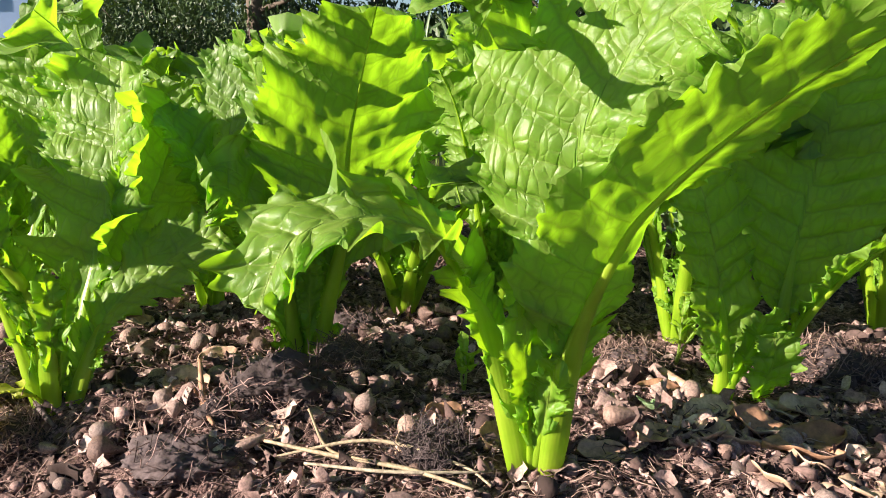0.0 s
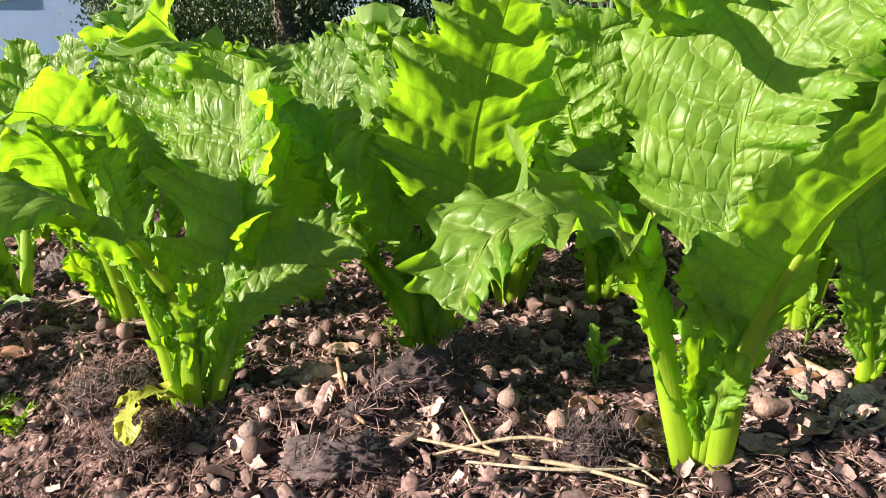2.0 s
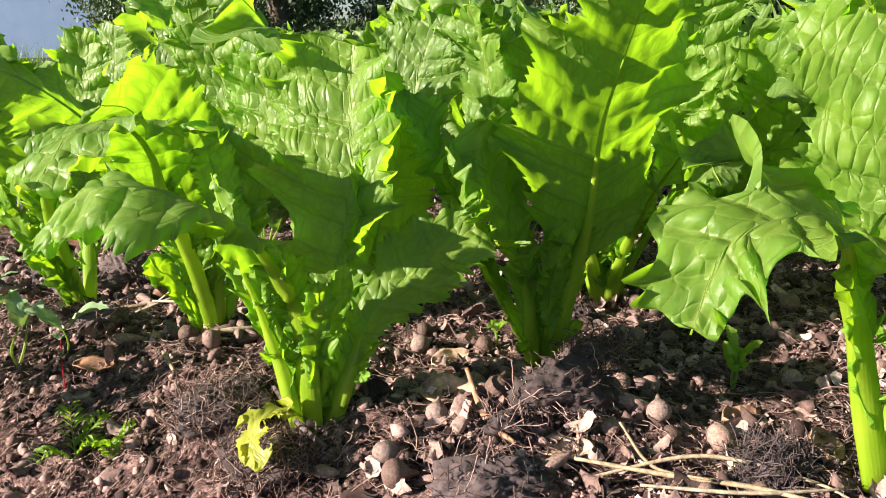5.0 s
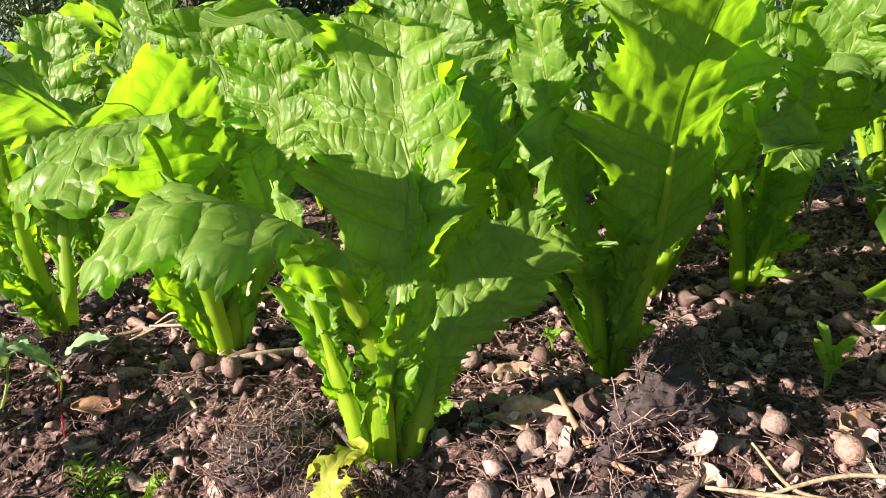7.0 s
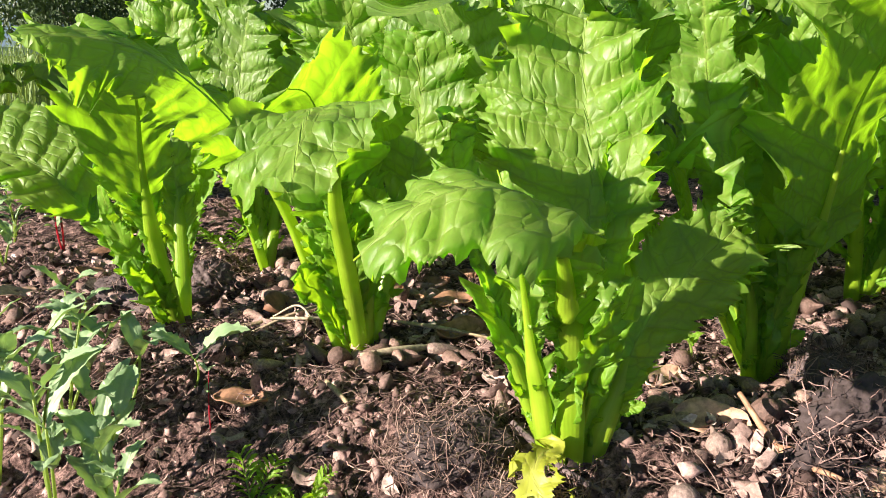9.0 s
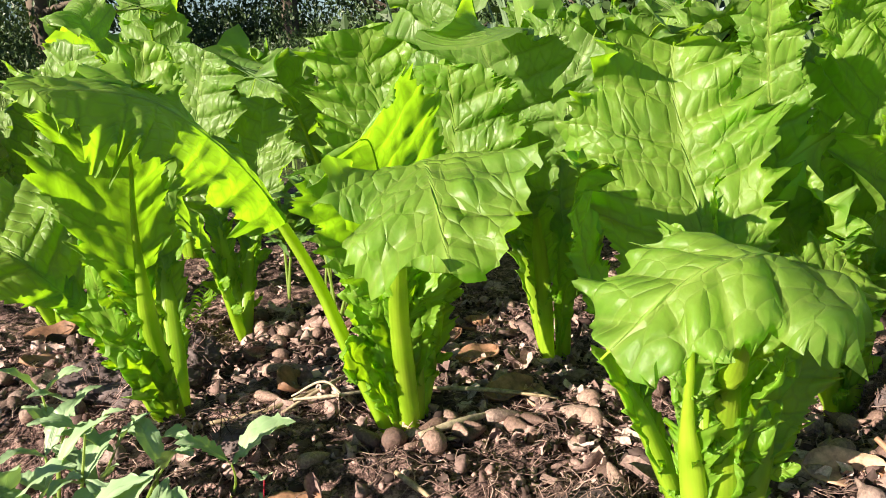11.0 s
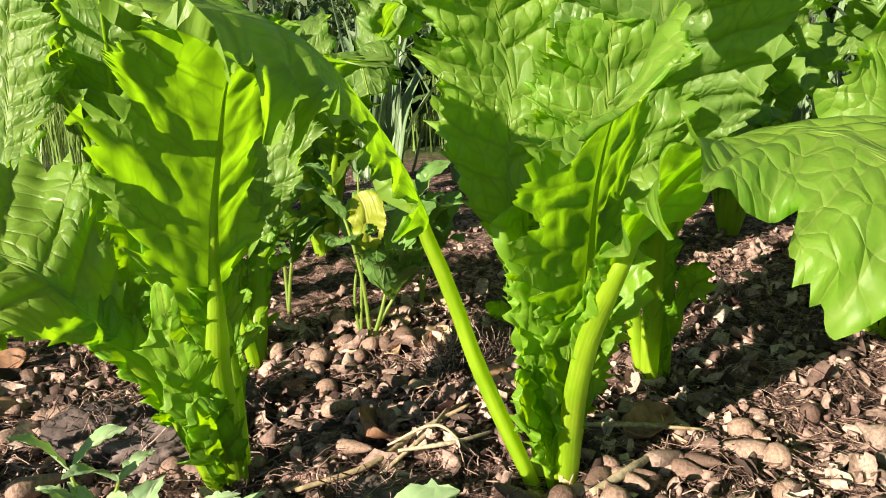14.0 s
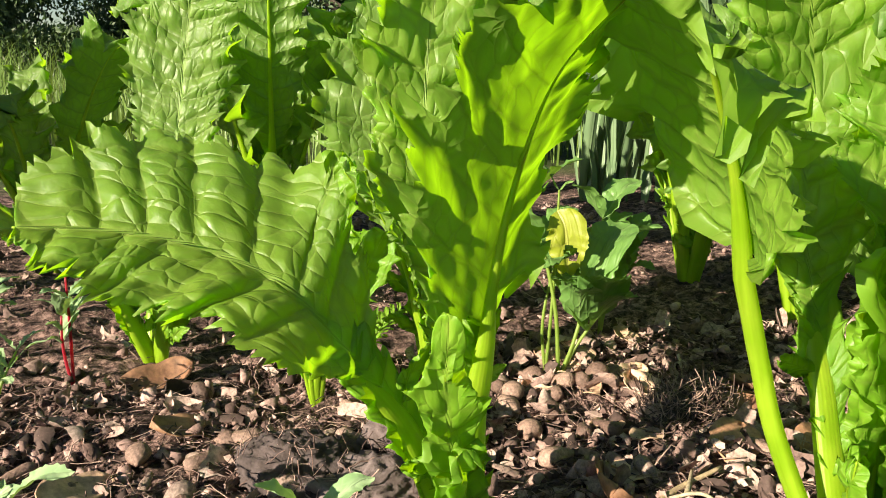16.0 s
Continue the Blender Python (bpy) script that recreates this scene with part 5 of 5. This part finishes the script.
yel = thing("bent_stalk", (0, 0, 0), "yellow broken stalk with a dry straw end", "stalk")
part("stalk", mesh_from("stalk", v + (0, 0, 0), f, STRAW, uv), yel)
v, f, uv = tube([(0.40, 1.16, -0.02), (0.40, 1.16, 0.12), (0.40, 1.16, 0.24)], (0.007, 0.006, 0.005), 8, (0, -1, 0.3), 1, 0, 16)
part("stalk", mesh_from("stalk", v, f, STRAW, uv), yel)
for dx in (-0.006, 0.004, 0.012):
    v, f, uv = tube([(0.507, 1.15, 0.333), (0.507 + dx, 1.148, 0.29), (0.505 + dx * 2, 1.146, 0.22)], (0.002, 0.007, 0.005), 6, (0, -1, 0.1), 1.2, 0, 14)
    part("straw_end", mesh_from("straw_end", v, f, STRAW, uv), yel, "torn pale straw fibres")


def grass_patch(cx, cy, rx, ry, n, tall, label, seed):
    rng = np.random.RandomState(seed)
    def blades():
        for _ in range(n):
            x, y = cx + rx * rng.uniform(-1, 1), cy + ry * rng.uniform(-1, 1)
            a, ln = rng.uniform(0, 6.28), tall * rng.uniform(0.5, 1.2)
            d = np.array((math.cos(a), math.sin(a), 0)) * rng.uniform(0.05, 0.45)
            s = np.array((-math.sin(a), math.cos(a), 0)) * rng.uniform(0.002, 0.004)
            p = np.array((x, y, h(x, y)))
            t = np.linspace(0, 1, 5)[:, None]
            c = p + d * ln * t ** 2 + np.array((0, 0, ln)) * (t - 0.25 * t ** 3)
            vv = np.stack([c - s * (1 - 0.95 * t), c + s * (1 - 0.95 * t)], 1).reshape(-1, 3)
            yield vv, [(2 * k, 2 * k + 1, 2 * k + 3, 2 * k + 2) for k in range(4)]
    return heap("grass", blades(), GRASS, label, "grass")


grass_patch(-2.3, 4.2, 1.5, 0.9, 3500, 0.45, "tall green grass beyond the bed", 1)
grass_patch(0.5, 3.6, 1.6, 0.9, 2600, 0.32, "rough green grass beyond the bed", 2)
grass_patch(-1.0, 9.0, 8.0, 4.0, 6000, 0.40, "rough green grass further off", 3)


# far: house, trees and hedge
def wall_material():
    m = Mat("painted_wall")
    ob = m.coords("Object")
    n = m.noise(ob, 3.0, 4.0)
    m.set(Base_Color=m.mix(m.span(n, 0.3, 0.7, 0.0, 1.0), (0.36, 0.50, 0.82), (0.44, 0.58, 0.88)), Roughness=0.7)
    return m.mat


def plain(name, col, rough=0.7, metal=0.0):
    m = Mat(name)
    ob = m.coords("Object")
    m.set(Base_Color=m.mix(m.span(m.noise(ob, 8.0), 0.3, 0.7, 0.0, 1.0), tuple(c * 0.8 for c in col), col), Roughness=rough, Metallic=metal)
    return m.mat


def box(sx, sy, sz, at=(0, 0, 0)):
    bm = bmesh.new()
    bmesh.ops.create_cube(bm, size=1.0)
    for v in bm.verts:
        v.co = Vector((v.co.x * sx + at[0], v.co.y * sy + at[1], v.co.z * sz + at[2]))
    bmesh.ops.bevel(bm, geom=list(bm.edges), offset=min(sx, sy, sz) * 0.06, segments=1, affect="EDGES")
    return bm


def bm_part(name, bm, material, parent, label=""):
    me = bpy.data.meshes.new(name)
    bm.to_mesh(me)
    bm.free()
    me.materials.append(material)
    return part(name, me, parent, label)


WALL, ROOF, GLASS, TRIM = wall_material(), plain("roof_sheet", (0.16, 0.15, 0.15)), plain("dark_glass", (0.03, 0.04, 0.05), 0.08), plain("white_trim", (0.78, 0.78, 0.76))
house = thing("house", (-10.6, 20.5, 0), "pale blue-white house beyond the garden", "house")
house.rotation_euler = (0, 0, radians(14))
bm_part("wall", box(5.0, 6.0, 3.4, (0, 0, 1.7)), WALL, house)
bm = box(5.8, 3.6, 0.14, (0, -1.65, 4.15))
bmesh.ops.rotate(bm, verts=bm.verts, cent=(0, -1.65, 4.15), matrix=Matrix.Rotation(radians(24), 3, "X"))
bm_part("roof", bm, ROOF, house)
bm = box(5.8, 3.6, 0.14, (0, 1.65, 4.15))
bmesh.ops.rotate(bm, verts=bm.verts, cent=(0, 1.65, 4.15), matrix=Matrix.Rotation(radians(-24), 3, "X"))
bm_part("roof", bm, ROOF, house)
win = bm_part("window", box(1.2, 0.08, 1.1, (-0.9, -3.02, 2.2)), TRIM, house)
bm_part("pane", box(1.0, 0.05, 0.9, (-0.9, -3.06, 2.2)), GLASS, win)

BARK = plain("bark", (0.10, 0.075, 0.055), 0.9)


def leaf_cloud(n, centre, radii, size, rng):
    """Small folded leaves through a rounded, uneven volume."""
    lumps = [np.array(centre) + np.array(radii) * rng.normal(0, 0.42, 3) for _ in range(16)]
    for _ in range(n):
        c = lumps[rng.randint(16)] + np.array(radii) * rng.normal(0, 0.20, 3)
        r = turned(rng, 1.2)
        s = size * rng.uniform(0.6, 1.3)
        vv = np.array([(-1, 0, 0), (0, -0.45, 0.1), (1, 0, 0), (0, 0.45, 0.1)]) * s
        yield vv @ r.T + c, [(0, 1, 2), (0, 2, 3)]


def tree(x, y, tall, spread, low, label, seed, leaves=5000, size=0.075, trunk=0.16):
    rng = np.random.RandomState(seed)
    t = thing("tree", (x, y, h(x, y)), label, "tree", "trees beyond the garden")
    lean = rng.normal(0, 0.4, 2)
    v, f, uv = tube([(0, 0, -0.2), (lean[0] * 0.3, lean[1] * 0.3, tall * 0.4), (lean[0], lean[1], tall * 0.9)], (trunk * 1.3, trunk, trunk * 0.3), 10, (1, 0, 0), 1, 0, 16)
    part("trunk", mesh_from("trunk", v, f, BARK, uv), t)
    for k in range(7):
        z = tall * rng.uniform(low, 0.8)
        a = rng.uniform(0, 6.28)
        d = np.array((math.cos(a), math.sin(a), rng.uniform(0.1, 0.6)))
        p = np.array((lean[0] * z / tall, lean[1] * z / tall, z))
        v, f, uv = tube([p, p + d * spread * 0.5, p + d * spread * 0.9 + (0, 0, 0.2)], (trunk * 0.4, trunk * 0.25, trunk * 0.08), 6, (0.1, 0, 1), 1, 0, 8)
        part("limb", mesh_from("limb", v, f, BARK, uv), t)
    vs, fs, k = [], [], 0
    for v, f in leaf_cloud(leaves, (lean[0], lean[1], tall * (low + 1) / 2), (spread, spread, tall * (1 - low) / 2), size, rng):
        vs.append(v)
        fs += [tuple(i + k for i in q) for q in f]
        k += len(v)
    tagged(part("crown", mesh_from("crown", np.vstack(vs), np.array(fs), DARKLEAF, smooth=False), t), kind="stuff")
    return t


def bush(x, y, rx, ry, tall, label, seed, leaves=3000, size=0.05, name="bush", mat_=None):
    rng = np.random.RandomState(seed)
    b = thing(name, (x, y, h(x, y)), label, "bush", "bushes beyond the bed")
    for k in range(6):
        a = rng.uniform(0, 6.28)
        d = np.array((math.cos(a) * rx * 0.6, math.sin(a) * ry * 0.6, tall * rng.uniform(0.6, 0.9)))
        v, f, uv = tube([(0, 0, -0.05), d * 0.5 + (0, 0, 0.1), d], (0.018, 0.012, 0.004), 6, (1, 0, 0), 1, 0, 8)
        part("branch", mesh_from("branch", v, f, BARK, uv), b)
    vs, fs, k = [], [], 0
    for v, f in leaf_cloud(leaves, (0, 0, tall * 0.5), (rx, ry, tall * 0.5), size, rng):
        vs.append(np.maximum(v, (-99, -99, 0.0)))
        fs += [tuple(i + k for i in q) for q in f]
        k += len(v)
    tagged(part("foliage", mesh_from("foliage", np.vstack(vs), np.array(fs), mat_ or DARKLEAF, smooth=False), b), kind="stuff")
    return b


for i, (x, y, t, s, lo) in enumerate(((-5.6, 17.5, 7.0, 2.6, 0.06), (-3.6, 15.5, 7.5, 2.2, 0.10), (-1.6, 19.0, 8.0, 2.4, 0.28), (0.8, 18.0, 7.5, 2.4, 0.25), (3.4, 16.5, 7.0, 2.6, 0.12), (6.4, 15.0, 7.5, 2.8, 0.08), (9.5, 13.0, 7.0, 2.6, 0.08), (13.0, 10.0, 7.0, 2.8, 0.1))):
    tree(x, y, t, s, lo, "dark leafy tree beyond the garden", 70 + i)
for i, (x, y, rx, ry, t) in enumerate(((-5.0, 14.0, 1.6, 1.0, 1.7), (-2.6, 14.5, 1.5, 1.0, 1.0), (0.2, 14.5, 1.6, 1.0, 0.9), (2.8, 13.0, 1.6, 1.0, 1.2), (5.4, 11.5, 1.6, 1.0, 1.4), (7.5, 9.0, 1.5, 1.2, 1.6), (-5.9, 17.0, 1.4, 1.0, 2.4), (-3.9, 16.0, 1.5, 1.0, 2.0), (4.2, 12.2, 1.5, 1.0, 2.0), (1.6, 15.5, 1.2, 1.0, 1.6), (-1.4, 16.5, 1.0, 0.9, 1.5))):
    bush(x, y, rx, ry, t, "dark green bush along the garden's far side", 90 + i, 5000, 0.05)
for i, (x, y, rx, ry, t) in enumerate(((0.75, 2.75, 0.45, 0.35, 0.75), (1.45, 2.35, 0.45, 0.4, 0.8), (0.05, 3.0, 0.4, 0.3, 0.5), (1.5, 1.5, 0.35, 0.35, 0.6), (0.95, 1.35, 0.16, 0.16, 0.3))):
    bush(x, y, rx, ry, t, "dark tangled shrub behind the bed", 110 + i, 3000, 0.035)
for i, (x, t) in enumerate(((-7.0, 2.6), (-5.2, 3.4), (-3.4, 3.0), (-1.2, 2.4), (0.9, 2.8), (3.0, 3.2), (5.2, 2.8), (7.6, 3.2))):
    bush(x, 19.0 - 0.25 * abs(x), 1.5, 1.0, t, "tall dark hedge bush closing the garden", 130 + i, 4500, 0.07)
